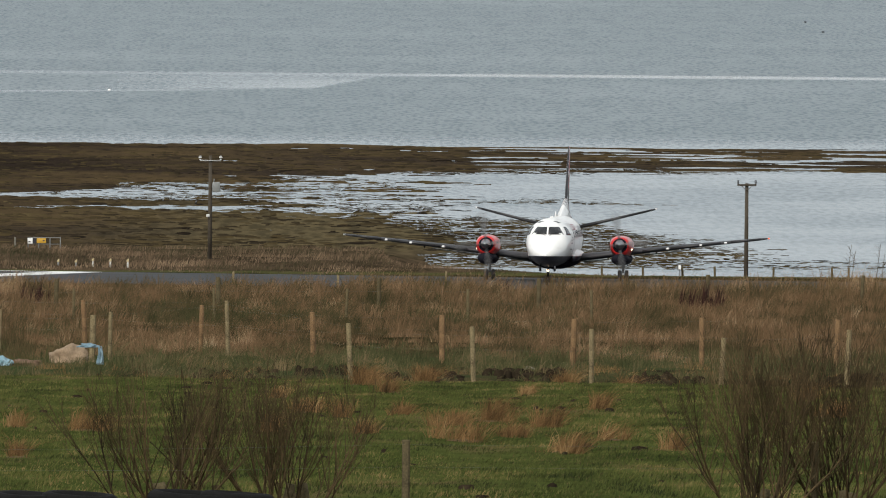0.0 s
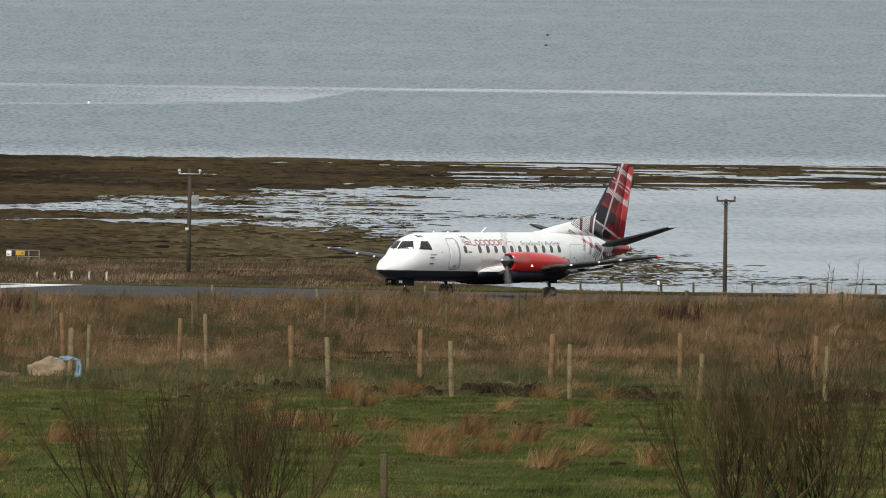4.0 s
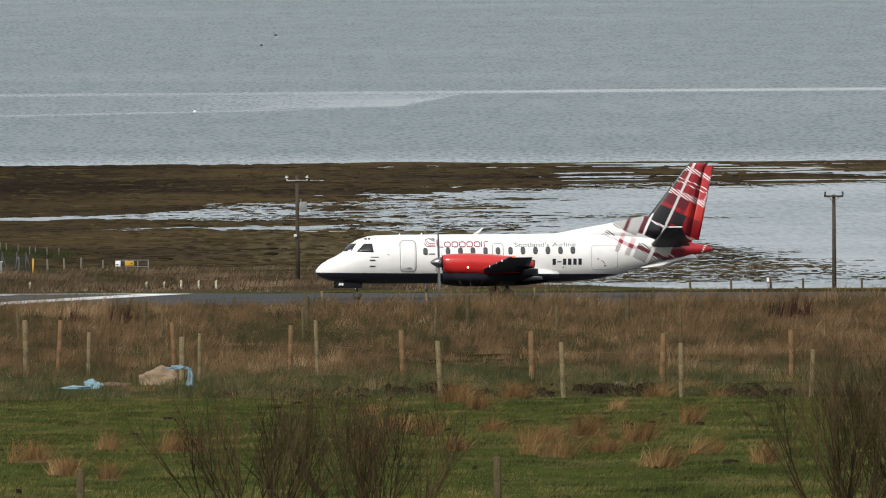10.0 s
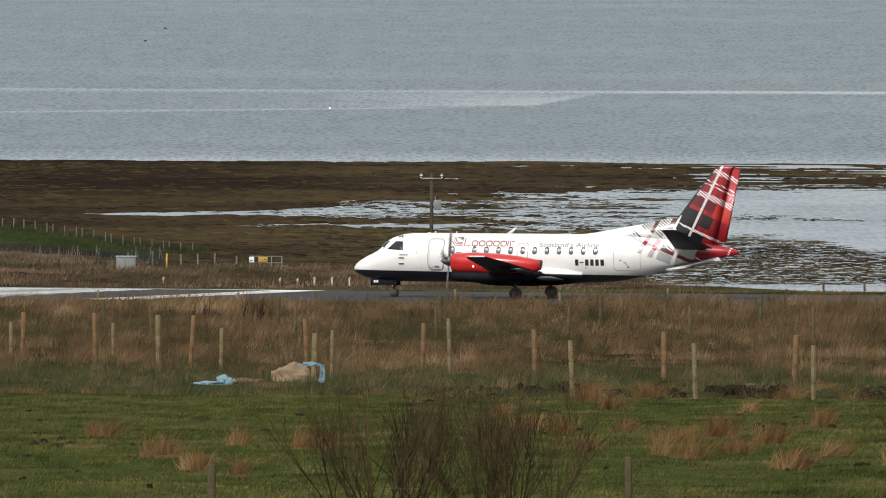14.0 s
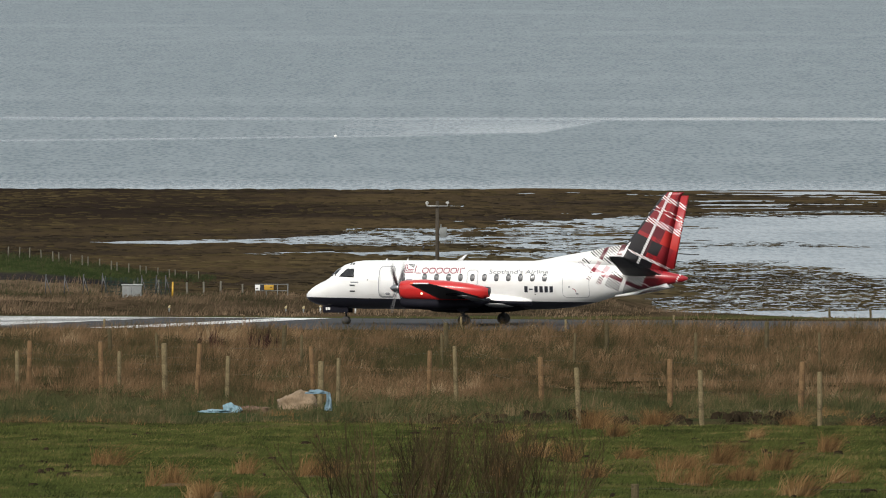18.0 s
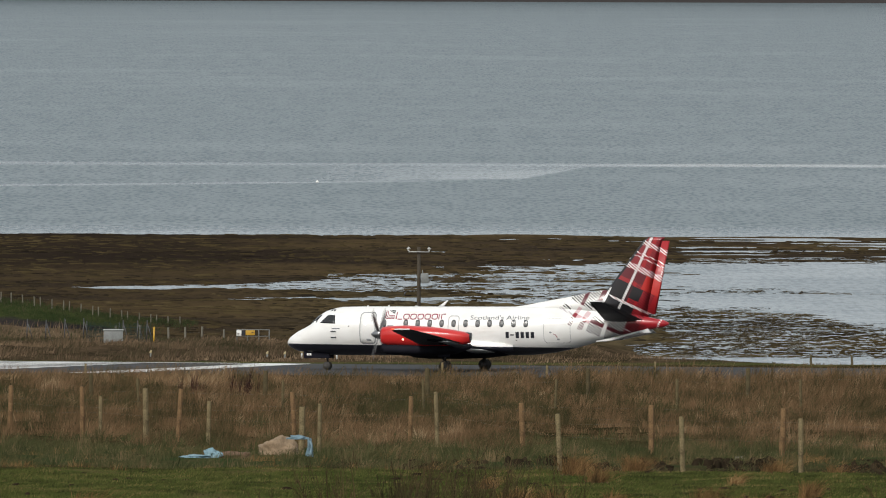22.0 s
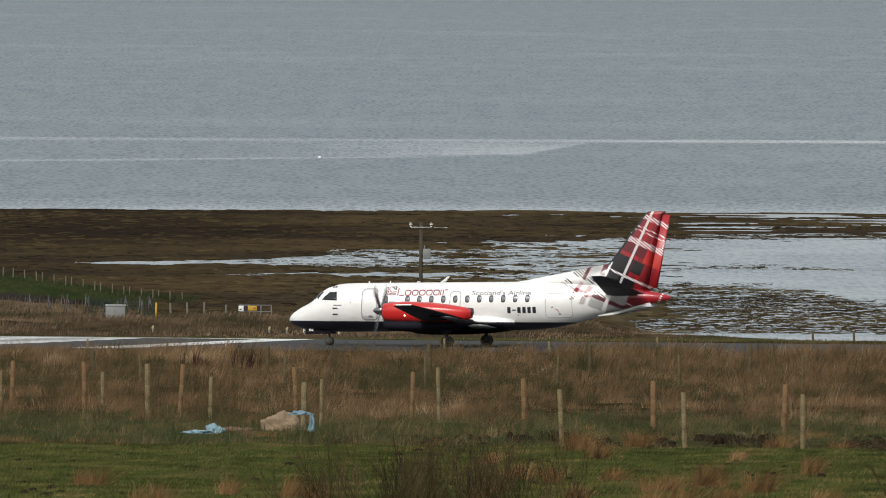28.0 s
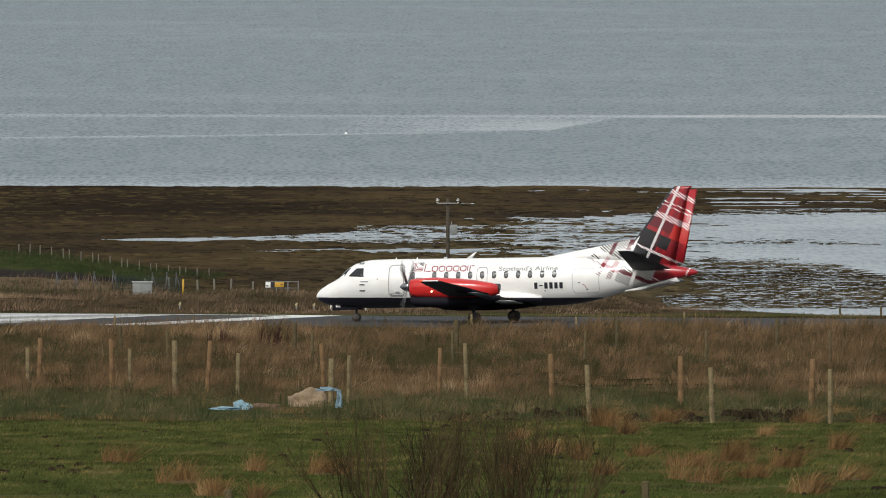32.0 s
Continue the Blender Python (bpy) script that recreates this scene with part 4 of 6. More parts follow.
for s in (1, -1):
    wing = surface("wing", [(1.62, s * 0.9, 1.12, 2.9, .16), (1.38, s * 3.4, 1.42, 2.35, .16), (0.98, s * 7.0, 1.82, 1.75, .14), (0.6, s * 10.4, 2.18, 1.12, .12), (0.48, s * 10.68, 2.22, 0.9, .08)],
                   WINGGREY, aircraft, "dark grey wing with black leading edge")
    for y0, y1 in ((4.4, 5.5), (5.8, 8.3), (8.8, 10.3)):
        xa = lambda y: float(np.interp(y, [.9, 3.4, 7.0, 10.4], [1.62, 1.38, .98, .6]))
        za = lambda y: float(np.interp(y, [.9, 3.4, 7.0, 10.4], [1.12, 1.42, 1.82, 2.18]))
        surface("deicing_boot", [(xa(y0) + .025, s * y0, za(y0), .3, .55), (xa(y1) + .025, s * y1, za(y1), .25, .5)], DEICE, wing)
    for y in (5.65, 7.3, 8.55):
        bm = bmesh.new()
        box(bm, xa(y) - .09, xa(y) + .03, s * y - .07, s * y + .07, za(y) - .04, za(y) + .055, 0.02)
        part("leading_edge_gap", bm, PLANEWHITE, wing)
    for y in (5.0, 6.7):
        bm = bmesh.new()
        xt = xa(y) - float(np.interp(y, [.9, 3.4, 7, 10.4], [2.9, 2.35, 1.75, 1.12]))
        loft(bm, [[(xt + .7, s * y - .02, za(y) - .12), (xt + .7, s * y + .02, za(y) - .12), (xt + .7, s * y, za(y) - .2)], [(xt + .2, s * y - .06, za(y) - .1), (xt + .2, s * y + .06, za(y) - .1), (xt + .2, s * y, za(y) - .24)], [(xt - .12, s * y - .015, za(y) - .1), (xt - .12, s * y + .015, za(y) - .1), (xt - .12, s * y, za(y) - .16)]])
        part("flap_hinge_fairing", bm, NAVY, wing)
    bm = bmesh.new()
    box(bm, -.42, .46, s * 10.62, s * 10.72, 2.18, 2.25, 0.02)
    part("tip_cap", bm, PLANEWHITE, wing)
    surface("flap", [(-.72, s * 1.3, .94, 1.25, .09), (-.70, s * 2.6, 1.10, 1.1, .09)], PLANEWHITE, wing, "white inboard flap, slightly lowered")
    surface("flap", [(-.62, s * 3.9, 1.26, .85, .09), (-.55, s * 6.4, 1.56, .66, .09)], plain("grey_flap_paint", (.2, .205, .215), .4, vary=.2, scale=2.0) if s > 0 else bpy.data.materials["grey_flap_paint"], wing)
    bm = bmesh.new()
    bmesh.ops.create_uvsphere(bm, u_segments=10, v_segments=6, radius=0.045, matrix=Matrix.Translation((0.44, s * 10.7, 2.22)) @ Matrix.Diagonal((2.2, 1, 1, 1)))
    part("wingtip_light", bm, LAMPRED if s > 0 else CERAMIC, wing)
    # tailplane, strongly raised towards its tips
    tail = surface("tailplane", [(-7.45, s * .2, 2.48, 1.6, .13), (-7.65, s * 2.4, 3.0, 1.15, .14), (-7.84, s * 4.42, 3.5, .62, .18), (-7.92, s * 4.56, 3.54, .5, .1)], WINGGREY, aircraft, "dark raised tailplane")
    surface("deicing_boot", [(-7.47, s * .8, 2.62, .3, .72), (-7.63, s * 2.4, 3.0, .26, .66), (-7.8, s * 4.3, 3.47, .2, .6)], DEICE, tail)
    surface("elevator", [(-8.95, s * .6, 2.56, .48, .09), (-8.36, s * 4.35, 3.48, .26, .08)], WINGGREY, tail)
    bm = bmesh.new()
    box(bm, -8.6, -7.92, s * 4.53, s * 4.60, 3.51, 3.57, 0.015)
    part("tip_cap", bm, PLANEWHITE, tail)
    bm = bmesh.new()
    loft(bm, [[(-7.0, s * .50, 1.50), (-7.0, s * .54, 1.52), (-7.0, s * .60, 1.46)], [(-8.0, s * .40, 1.70), (-8.0, s * .44, 1.72), (-8.0, s * .66, 1.55)], [(-9.6, s * .24, 2.12), (-9.6, s * .28, 2.14), (-9.85, s * .42, 1.92)]])
    part("ventral_strake", bm, PLANEWHITE, aircraft, "white strake under the tail")
    # engine
    ey, ez = s * 3.36, 1.87
    nac = [(3.27, .52, .42, .40), (3.15, .56, .50, .46), (2.9, .60, .56, .52), (2.0, .62, .62, .56), (.8, .60, .66, .58), (-.2, .5, .6, .52), (-.9, .36, .44, .38), (-1.3, .24, .28, .24)]
    bm = bmesh.new()
    rings = []
    for x, up, down, half in nac:
        zc = ez - (0.02 if x > 2 else 0.04 * (2 - x))
        ring = []
        for k in range(24):
            a = 2 * math.pi * k / 24
            c, sn = math.cos(a), math.sin(a)
            ring.append((x, ey + half * math.copysign(abs(c) ** .85, c), zc + (up if sn > 0 else down) * math.copysign(abs(sn) ** .85, sn) * (0.72 if sn > 0 else 1)))
        rings.append(ring)
    loft(bm, rings)
    nose_ring = bmesh.new()
    tube(nose_ring, (3.18, ey, 1.83), (3.285, ey, 1.83), .41, .36, 20)
    nacelle = part("nacelle", bm, ENGRED, aircraft, "bright red engine nacelle")
    bm = bmesh.new()
    rings = []
    for x, lo, hi, half in ((3.24, .96, 1.42, .36), (3.0, .87, 1.42, .45), (2.0, .80, 1.42, .5), (.6, .80, 1.42, .5), (-.6, .9, 1.4, .45), (-1.3, 1.15, 1.4, .3)):
        rings.append([(x, ey + half * math.cos(a), (lo + hi) / 2 + (hi - lo) / 2 * math.sin(a)) for a in [2 * math.pi * k / 16 for k in range(16)]])
    part("nacelle_underside", loft(bm, rings), NAVY, nacelle, "dark lower cowling with air intake")
    part("intake_ring", nose_ring, NAVY, nacelle, "dark ring behind the propeller")
    bm = bmesh.new()
    tube(bm, (-1.1, ey, 1.77), (-1.34, ey, 1.75), .21, .2, 16)
    part("exhaust_pipe", bm, STEEL, nacelle)
    bm = bmesh.new()
    bmesh.ops.create_uvsphere(bm, u_segments=10, v_segments=6, radius=0.05, matrix=Matrix.Translation((2.05, ey + s * .53, 1.62)))
    part("wing_inspection_light", bm, LAMPWARM, nacelle)
    # main wheels
    gear = bmesh.new()
    tube(gear, (0.05, ey, 1.2), (0, ey, .42), .075, .06)
    tube(gear, (0.5, ey, 1.1), (0.02, ey, .5), .03, .03, 6)
    box(gear, -.1, .12, ey - .05, ey + .05, .4, .56, .02)
    main_gear = part("main_gear", gear, STEEL, aircraft, "grey main undercarriage leg")
    bm = bmesh.new()
    box(bm, -.3, .3, ey + s * .2, ey + s * .23, .74, 1.0, .01)
    part("gear_door", bm, NAVY, main_gear)
    for o in (-.17, .17):
        bm = bmesh.new()
        for r, w in ((.275, .06), (.25, .09)):
            tube(bm, (0, ey + o - w, .275), (0, ey + o + w, .275), r, r, 20)
        part("tyre", bm, TYRE, main_gear)
        bm = bmesh.new()
        tube(bm, (0, ey + o - .1, .275), (0, ey + o + .1, .275), .12, .12, 14)
        part("rim", bm, STEEL, main_gear)

# nose wheels, with the long open door that carries the fleet mark
bm = bmesh.new()
tube(bm, (7.2, 0, 1.0), (7.22, 0, .3), .06, .05)
tube(bm, (7.6, 0, .95), (7.24, 0, .5), .025, .025, 6)
nose_gear = part("nose_gear", bm, STEEL, aircraft, "grey nose undercarriage leg")
for o in (-.13, .13):
    bm = bmesh.new()
    for r, w in ((.2, .045), (.178, .065)):
        tube(bm, (7.22, o - w, .2), (7.22, o + w, .2), r, r, 18)
    part("tyre", bm, TYRE, nose_gear)
for o in (-.36, .36):
    bm = bmesh.new()
    box(bm, 7.0, 8.35, o - .02, o + .02, .58, .92, .015)
    gd = part("gear_door", bm, NAVY, nose_gear)
    bm = bmesh.new()
    for k in range(2):
        box(bm, 8.08 - k * .13, 8.18 - k * .13, o - .026, o + .026, .72, .84)
    part("fleet_mark", bm, WHITE, gd, smooth=False)
bm = bmesh.new()
bmesh.ops.create_uvsphere(bm, u_segments=8, v_segments=6, radius=0.06, matrix=Matrix.Translation((7.32, 0, .62)))
part("taxi_light", bm, LAMPWARM, nose_gear)

# fin, dorsal fillet and rudder
fin = surface("fin", [(-7.0, 0, 2.55, 2.55, .10), (-7.27, 0, 3.85, 2.43, .10), (-7.50, 0, 4.15, 2.25, .10), (-9.31, 0, 6.52, 1.0, .09), (-9.52, 0, 6.67, .93, .06)], FIN, aircraft, "tartan fin in red, black and white", True)
bm = bmesh.new()
rings = []
for x, z, half in ((-2.5, 3.2, .03), (-3.3, 3.32, .06), (-4.4, 3.53, .1), (-5.4, 3.70, .12), (-6.4, 3.91, .12), (-7.25, 4.06, .10), (-8.0, 3.95, .08)):
    low = hull(NOSE - x)[0] - .12
    rings.append([(x, -half * 3.4, low), (x, -half * 1.7, low * .45 + z * .55), (x, -half * .8, z - .06), (x, 0, z), (x, half * .8, z - .06), (x, half * 1.7, low * .45 + z * .55), (x, half * 3.4, low)])
part("dorsal_fillet", loft(bm, rings), FUSE, fin)
surface("rudder", [(-9.45, 0, 2.85, .49, .14), (-9.68, 0, 3.9, .48, .14), (-10.26, 0, 6.5, .42, .1)], FIN, fin, "", True)
bm = bmesh.new()
tube(bm, (-9.0, 0, 5.62), (-8.6, 0, 5.63), .035, .02, 6)
part("fin_probe", bm, PLANEWHITE, fin)

# propellers
propellers = []
for s in (1, -1):
    prop = empty("propeller")
    prop.parent = aircraft
    prop.matrix_basis = pose(3.45, s * 3.36, 1.87)
    bm = bmesh.new()
    rings = []
    for x, r in ((-.17, .25), (0, .25), (.15, .21), (.3, .13), (.42, .03)):
        rings.append([(x, r * math.cos(a), r * math.sin(a)) for a in [2 * math.pi * k / 18 for k in range(18)]])
    part("spinner", loft(bm, rings), METAL, prop, "polished metal spinner")
    for k in range(4):
        bm = bmesh.new()
        rings = []
        for r, w, tw in ((.2, .06, 60), (.5, .085, 48), (.95, .11, 34), (1.35, .10, 26), (1.6, .06, 22)):
            ca, sa = math.cos(radians(tw)), math.sin(radians(tw))
            q = Matrix.Rotation(math.pi / 2 * k, 3, 'X')
            rings.append([q @ Vector((u * sa - v * ca, u * ca + v * sa, r)) for u, v in ((-w, 0), (-w * .3, .03), (w * .6, .02), (w, 0), (w * .6, -.02), (-w * .3, -.03))])
        part("blade", loft(bm, rings), BLADE, prop)
    propellers.append(prop)


# ---- grass, reeds and rushes ----
def blades(name, x, y, h, w, lean, material, seed, sag=0.0, loose=1.0):
    """Many thin upright blades as one mesh; lean: how far the tips are blown along x."""
    g = np.random.default_rng(seed)
    n = len(x)
    z = height(x, y) - 0.03
    a = g.uniform(-0.7, 0.7, n)
    ux, uy = np.cos(a) * w / 2, np.sin(a) * w / 2
    lx = lean * h * g.uniform(0.2, 1.8, n) + g.normal(0, 0.2, n) * h * loose
    ly = g.normal(0, 0.15, n) * h
    base1 = np.stack([x - ux, y - uy, z], 1)
    base2 = np.stack([x + ux, y + uy, z], 1)
    m1 = np.stack([x - ux * .8 + lx * .4, y - uy * .8 + ly * .4, z + h * .6], 1)
    m2 = np.stack([x + ux * .8 + lx * .4, y + uy * .8 + ly * .4, z + h * .6], 1)
    tip = np.stack([x + lx, y + ly, z + h * (1 - sag)], 1)
    v = np.stack([base1, base2, m2, m1, tip], 1).reshape(-1, 3)
    k = np.arange(n) * 5
    f = np.concatenate([np.stack([k, k + 1, k + 2], 1), np.stack([k, k + 2, k + 3], 1), np.stack([k + 3, k + 2, k + 4], 1)])
    return new(name, raw_mesh(name, v, f, material, False))


def scatter(seed, y0, y1, per_row, step, left=-0.033, right=0.047):
    """Rows of points across the view's fan of land, closer together near the eye."""
    g = np.random.default_rng(seed)
    xs, ys = [], []
    y = y0
    while y < y1:
        n = int(per_row)
        xs.append(g.uniform(left * y, right * y, n))
        ys.append(y + g.uniform(-0.5, 0.5, n) * step)
        y += step
    return np.concatenate(xs), np.concatenate(ys), g


def tufts(name, x, y, h, n, spread, wide, lean, material, seed):
    """Blades in tufts: each tuft at x, y has its own height and lean, its blades fan out."""
    g = np.random.default_rng(seed)
    k = len(x)
    dx, dy = g.normal(0, spread, (k, n)), g.normal(0, spread * 2.2, (k, n))
    size = g.uniform(0.7, 1.4, k)[:, None]
    hh = h[:, None] * g.uniform(0.35, 1.0, (k, n)) * np.exp(-(dx / (spread * 2.0)) ** 2)
    ln = lean[:, None] + 0.35 * dx / spread + g.normal(0, 0.22, (k, n))
    return blades(name, (x[:, None] + dx * size).ravel(), (y[:, None] + dy * size).ravel(), np.maximum(hh, 0.06).ravel(), g.uniform(0.6, 1.4, k * n) * np.repeat(wide, n), ln.ravel(), material, seed + 1)


x, y, g = scatter(1, 478, 855, 70, 2.3)
drift = fbm(x / 4.0, y / 14.0, 61, 3)
keep = g.random(len(x)) < np.clip((y - 492 + 1.0 * x + 110 * (fbm(x / 1.8, y / 30.0, 63, 2) - 0.45)) / 30, 0.03, 1) * np.clip(0.35 + 1.5 * (drift - 0.2), 0.2, 1)
x, y, drift = x[keep], y[keep], drift[keep]
h = (0.24 + 0.95 * np.clip(drift - 0.2, 0, 0.6)) * g.uniform(0.55, 1.3, len(x)) * np.interp(y, [480, 540, 700, 790, 853], [0.7, 1.0, 1.1, 1.3, 1.45])
h = h * np.where(y > 780, np.interp(x, [-12, -5, 0, 20], [0.85, 0.9, 1.1, 1.1]), 1.0) + np.interp(y, [780, 825, 855], [0, 1, 1]) * np.interp(x, [-12, -4, 0, 8, 25], [.56, .54, .58, .6, .8]) * g.uniform(.6, 1.1, len(x))
far = y > 795 + 20 * fbm(x / 3.0, x * 0, 57, 2)
lean = -0.2 + 0.75 * fbm(x / 2.0, y / 6.0, 55, 2)
wide = np.interp(y, [480, 850], [0.011, 0.021])
tagged(tufts("reeds", x[~far], y[~far], h[~far], 40, 0.2, wide[~far], lean[~far], REED, 2), "brown wind-blown rushes and dead grass on the slope", "reeds", kind="stuff")
g2 = np.random.default_rng(43)
gx, gy = g2.uniform(-24, 14, 5200), g2.uniform(545, 745, 5200)
keep = g2.random(5200) < np.clip(fbm(gx / 3.0, gy / 18.0, 67, 3) * 4 - 1.9, 0, 1) * np.interp(gx, [-24, -6, 2, 14], [1, 1, .45, .25])
gx, gy = gx[keep], gy[keep]
tagged(tufts("green_rushes", gx, gy, g2.uniform(.4, .85, len(gx)), 34, .2, np.full(len(gx), .014), g2.normal(.15, .2, len(gx)), leafy("green_rush_blades", [(.02, .023, .010), (.04, .042, .017), (.066, .06, .026), (.11, .085, .045)], patch=.5), 44),
       "clumps of dark green rushes among the brown ones", "rushes", kind="stuff")
tagged(tufts("crest_grass", x[far], y[far], h[far], 40, 0.2, wide[far], lean[far], CREST, 12), "paler wind-blown grass along the runway's near edge", "grass", kind="stuff")

x, y, g = scatter(3, 228, 413, 1500, 1.15, -0.030, 0.045)
tone = fbm(x / 1.5, y / 6.0, 71, 3)
h = g.uniform(0.03, 0.085, len(x)) * (0.6 + 0.9 * tone)
tagged(blades("field_grass", x, y, h, g.uniform(0.010, 0.022, len(x)), 0.3, LAWN, 4), "short green pasture grass", "grass", kind="stuff")

# coarser green tufts that stand up out of the sward
x, y, g = scatter(33, 232, 412, 26, 1.5, -0.030, 0.045)
keep = g.random(len(x)) < np.clip(fbm(x / 1.4, y / 7.0, 79, 3) * 3.2 - 1.2, 0.04, 1)
x, y = x[keep], y[keep]
tagged(tufts("coarse_grass", x, y, g.uniform(.05, .15, len(x)), 26, .11, np.full(len(x), .008), .25 + g.normal(0, .5, len(x)), leafy("coarse_green_blades", [(.016, .02, .007), (.036, .045, .013), (.07, .075, .022), (.12, .1, .04)], patch=1.2, low=.25), 34),
       "coarse dark green tufts in the grazed pasture", "grass", kind="stuff")

x, y, g = scatter(15, 232, 412, 420, 1.4, -0.030, 0.045)
keep = g.random(len(x)) < np.clip(fbm(x / 1.1, y / 5.0, 77, 3) * 3.6 - 1.35, 0.05, 1)
x, y = x[keep], y[keep]
tagged(blades("dead_grass", x, y, g.uniform(.03, .085, len(x)), g.uniform(.006, .012, len(x)), 0.5, leafy("withered_grass", [(.06, .05, .022), (.10, .075, .034), (.16, .115, .055)], patch=1.0), 16), "wisps of dead straw-coloured grass in the pasture", "grass", kind="stuff")

BANKGRASS = leafy("bank_grass_blades", [(0.026, 0.032, 0.013), (0.046, 0.055, 0.021), (0.072, 0.07, 0.03), (0.12, 0.09, 0.047), (0.18, 0.13, 0.072)], patch=0.7, sway=2.0)
x, y, g = scatter(5, 413, 515, 60, 1.6, -0.034, 0.047)
c = fbm(x / 1.6, y / 7.0, 81, 3)
keep = g.random(len(x)) < np.clip(c * 2.4 - 0.6, 0.08, 1)
x, y, c = x[keep], y[keep], c[keep]
tagged(tufts("bank_grass", x, y, g.uniform(0.12, 0.46, len(x)) * (0.4 + 1.3 * c), 26, 0.2, np.full(len(x), 0.012), 0.2 + g.normal(0, 0.4, len(x)), BANKGRASS, 6),
       "rank green and brown grass along the ditch bank", "grass", kind="stuff")

# straw along the pasture's edge and on the bank
x, y, g = scatter(17, 408, 470, 26, 1.7, -0.034, 0.047)
keep = g.random(len(x)) < np.clip(fbm(x / 1.3, y / 6.0, 83, 3) * 3 - 1.15, 0.02, 1) * np.interp(y, [408, 412, 420, 446, 470], [0.3, 1, 0.8, 0.4, 0.4])
x, y = x[keep], y[keep]
tagged(tufts("straw", x, y, g.uniform(0.1, 0.32, len(x)), 30, 0.16, np.full(len(x), 0.009), 0.2 + g.normal(0, 0.5, len(x)), RUSH, 18), "fringe of bleached straw along the ditch", "grass", kind="stuff")


def lumps(name, x, y, z, rx, ry, hz, material, seed, n=7):
    """Low uneven mounds, joined into one mesh."""
    g = np.random.default_rng(seed)
    k = len(x)
    ang = np.arange(n) * 2 * np.pi / n
    wob = g.uniform(.65, 1.35, (k, n))
    ring1 = np.stack([x[:, None] + rx[:, None] * np.cos(ang) * wob, y[:, None] + ry[:, None] * np.sin(ang) * wob, np.repeat(z[:, None] - .08, n, 1)], 2)
    ring2 = np.stack([x[:, None] + .62 * rx[:, None] * np.cos(ang) * wob, y[:, None] + .62 * ry[:, None] * np.sin(ang) * wob, z[:, None] + hz[:, None] * g.uniform(.5, .95, (k, n))], 2)
    top = np.stack([x, y, z + hz], 1)[:, None, :]
    v = np.concatenate([ring1, ring2, top], 1).reshape(-1, 3)
    b = np.arange(k) * (2 * n + 1)
    f = []
    for i in range(n):
        j = (i + 1) % n
        f += [np.stack([b + i, b + j, b + n + j], 1), np.stack([b + i, b + n + j, b + n + i], 1), np.stack([b + n + i, b + n + j, b + 2 * n], 1)]
    return new(name, raw_mesh(name, v, np.concatenate(f), material))


g = np.random.default_rng(19)
x, y = g.uniform(-4, 21, 1500), g.uniform(414, 434, 1500)
keep = (fbm(x / 1.7, y / 9.0, 85, 2) > 0.52) & (g.random(1500) < np.clip((x + 4) / 6, 0.15, 1))
x, y = x[keep], y[keep]
k = len(x)
tagged(lumps("peat_clods", x, y, height(x, y), g.uniform(.05, .22, k), g.uniform(.15, .5, k), g.uniform(.05, .2, k), leafy("dark_peat", [(.015, .012, .008), (.028, .021, .013), (.055, .04, .024)], patch=2.0, rough=.95, spec=0.0), 20),
       "dark lumps of cut peat along the ditch", "peat", kind="stuff")

# small scrapes of bare earth in the pasture
g = np.random.default_rng(51)
x, y = g.uniform(-9, 17, 420), g.uniform(246, 408, 420)
keep = (fbm(x / 2.0, y / 10.0, 87, 2) > 0.5) & (np.abs(x - 0.008 * y) < 0.045 * y)
x, y = x[keep], y[keep]
k = len(x)
tagged(lumps("bare_earth", x, y, height(x, y), g.uniform(.05, .17, k), g.uniform(.15, .6, k), g.uniform(.02, .07, k), bpy.data.materials["dark_peat"], 52, 8), "small dark scrapes of bare earth in the pasture", "earth", kind="stuff")

x, y, g = scatter(7, 921, 1088, 760, 1.6, -0.034, 0.047)
c = fbm(x / 2.0, y / 9.0, 91, 3)
keep = (g.random(len(x)) < np.clip(1.7 * (c - 0.2), 0.1, 1)) & (height(x, y) > 0.24) & ((y < 1074) | (x < -19)) & ((x < 9) | (y < 958)) & ((x > 7) | ((x - RO[0]) * NX + (y - RO[1]) * NY > 21.5))
x, y, c = x[keep], y[keep], c[keep]
h = (0.08 + 0.5 * c) * g.uniform(0.4, 1.1, len(x)) * np.interp(x, [5, 12], [1.0, 0.5]) * np.interp(y, [925, 950], [.6, 1]) * np.where((x < -18) & (y > 1046), 1.5, 1.0)
tagged(blades("verge_grass", x, y, h, g.uniform(0.022, 0.045, len(x)), 0.35, VERGE, 8), "bleached rough grass between runway and shore", "grass", kind="stuff")


# grass on the low bank where the shore fence runs
g = np.random.default_rng(27)
x, y = g.uniform(-46, -12, 26000), g.uniform(1058, 1125, 26000)
keep = (height(x, y) > 0.2) & (g.random(len(x)) < np.interp(y, [1058, 1078, 1082, 1095, 1099, 1125], [0.6, 0.6, .25, .05, .8, .9]))
x, y = x[keep], y[keep]
tagged(blades("shore_bank_grass", x, y, g.uniform(.05, .2, len(x)) * np.interp(y, [1080, 1095, 1106, 1110, 1118, 1122], [1.5, 1, 1, 2.0, 2.0, 1]), g.uniform(.025, .045, len(x)), 0.3, leafy("shore_bank_blades", [(.018, .026, .010), (.03, .04, .015), (.05, .05, .024), (.11, .085, .05)], patch=.12), 28),
       "green and bleached grass on the low bank by the shore", "grass", kind="stuff")

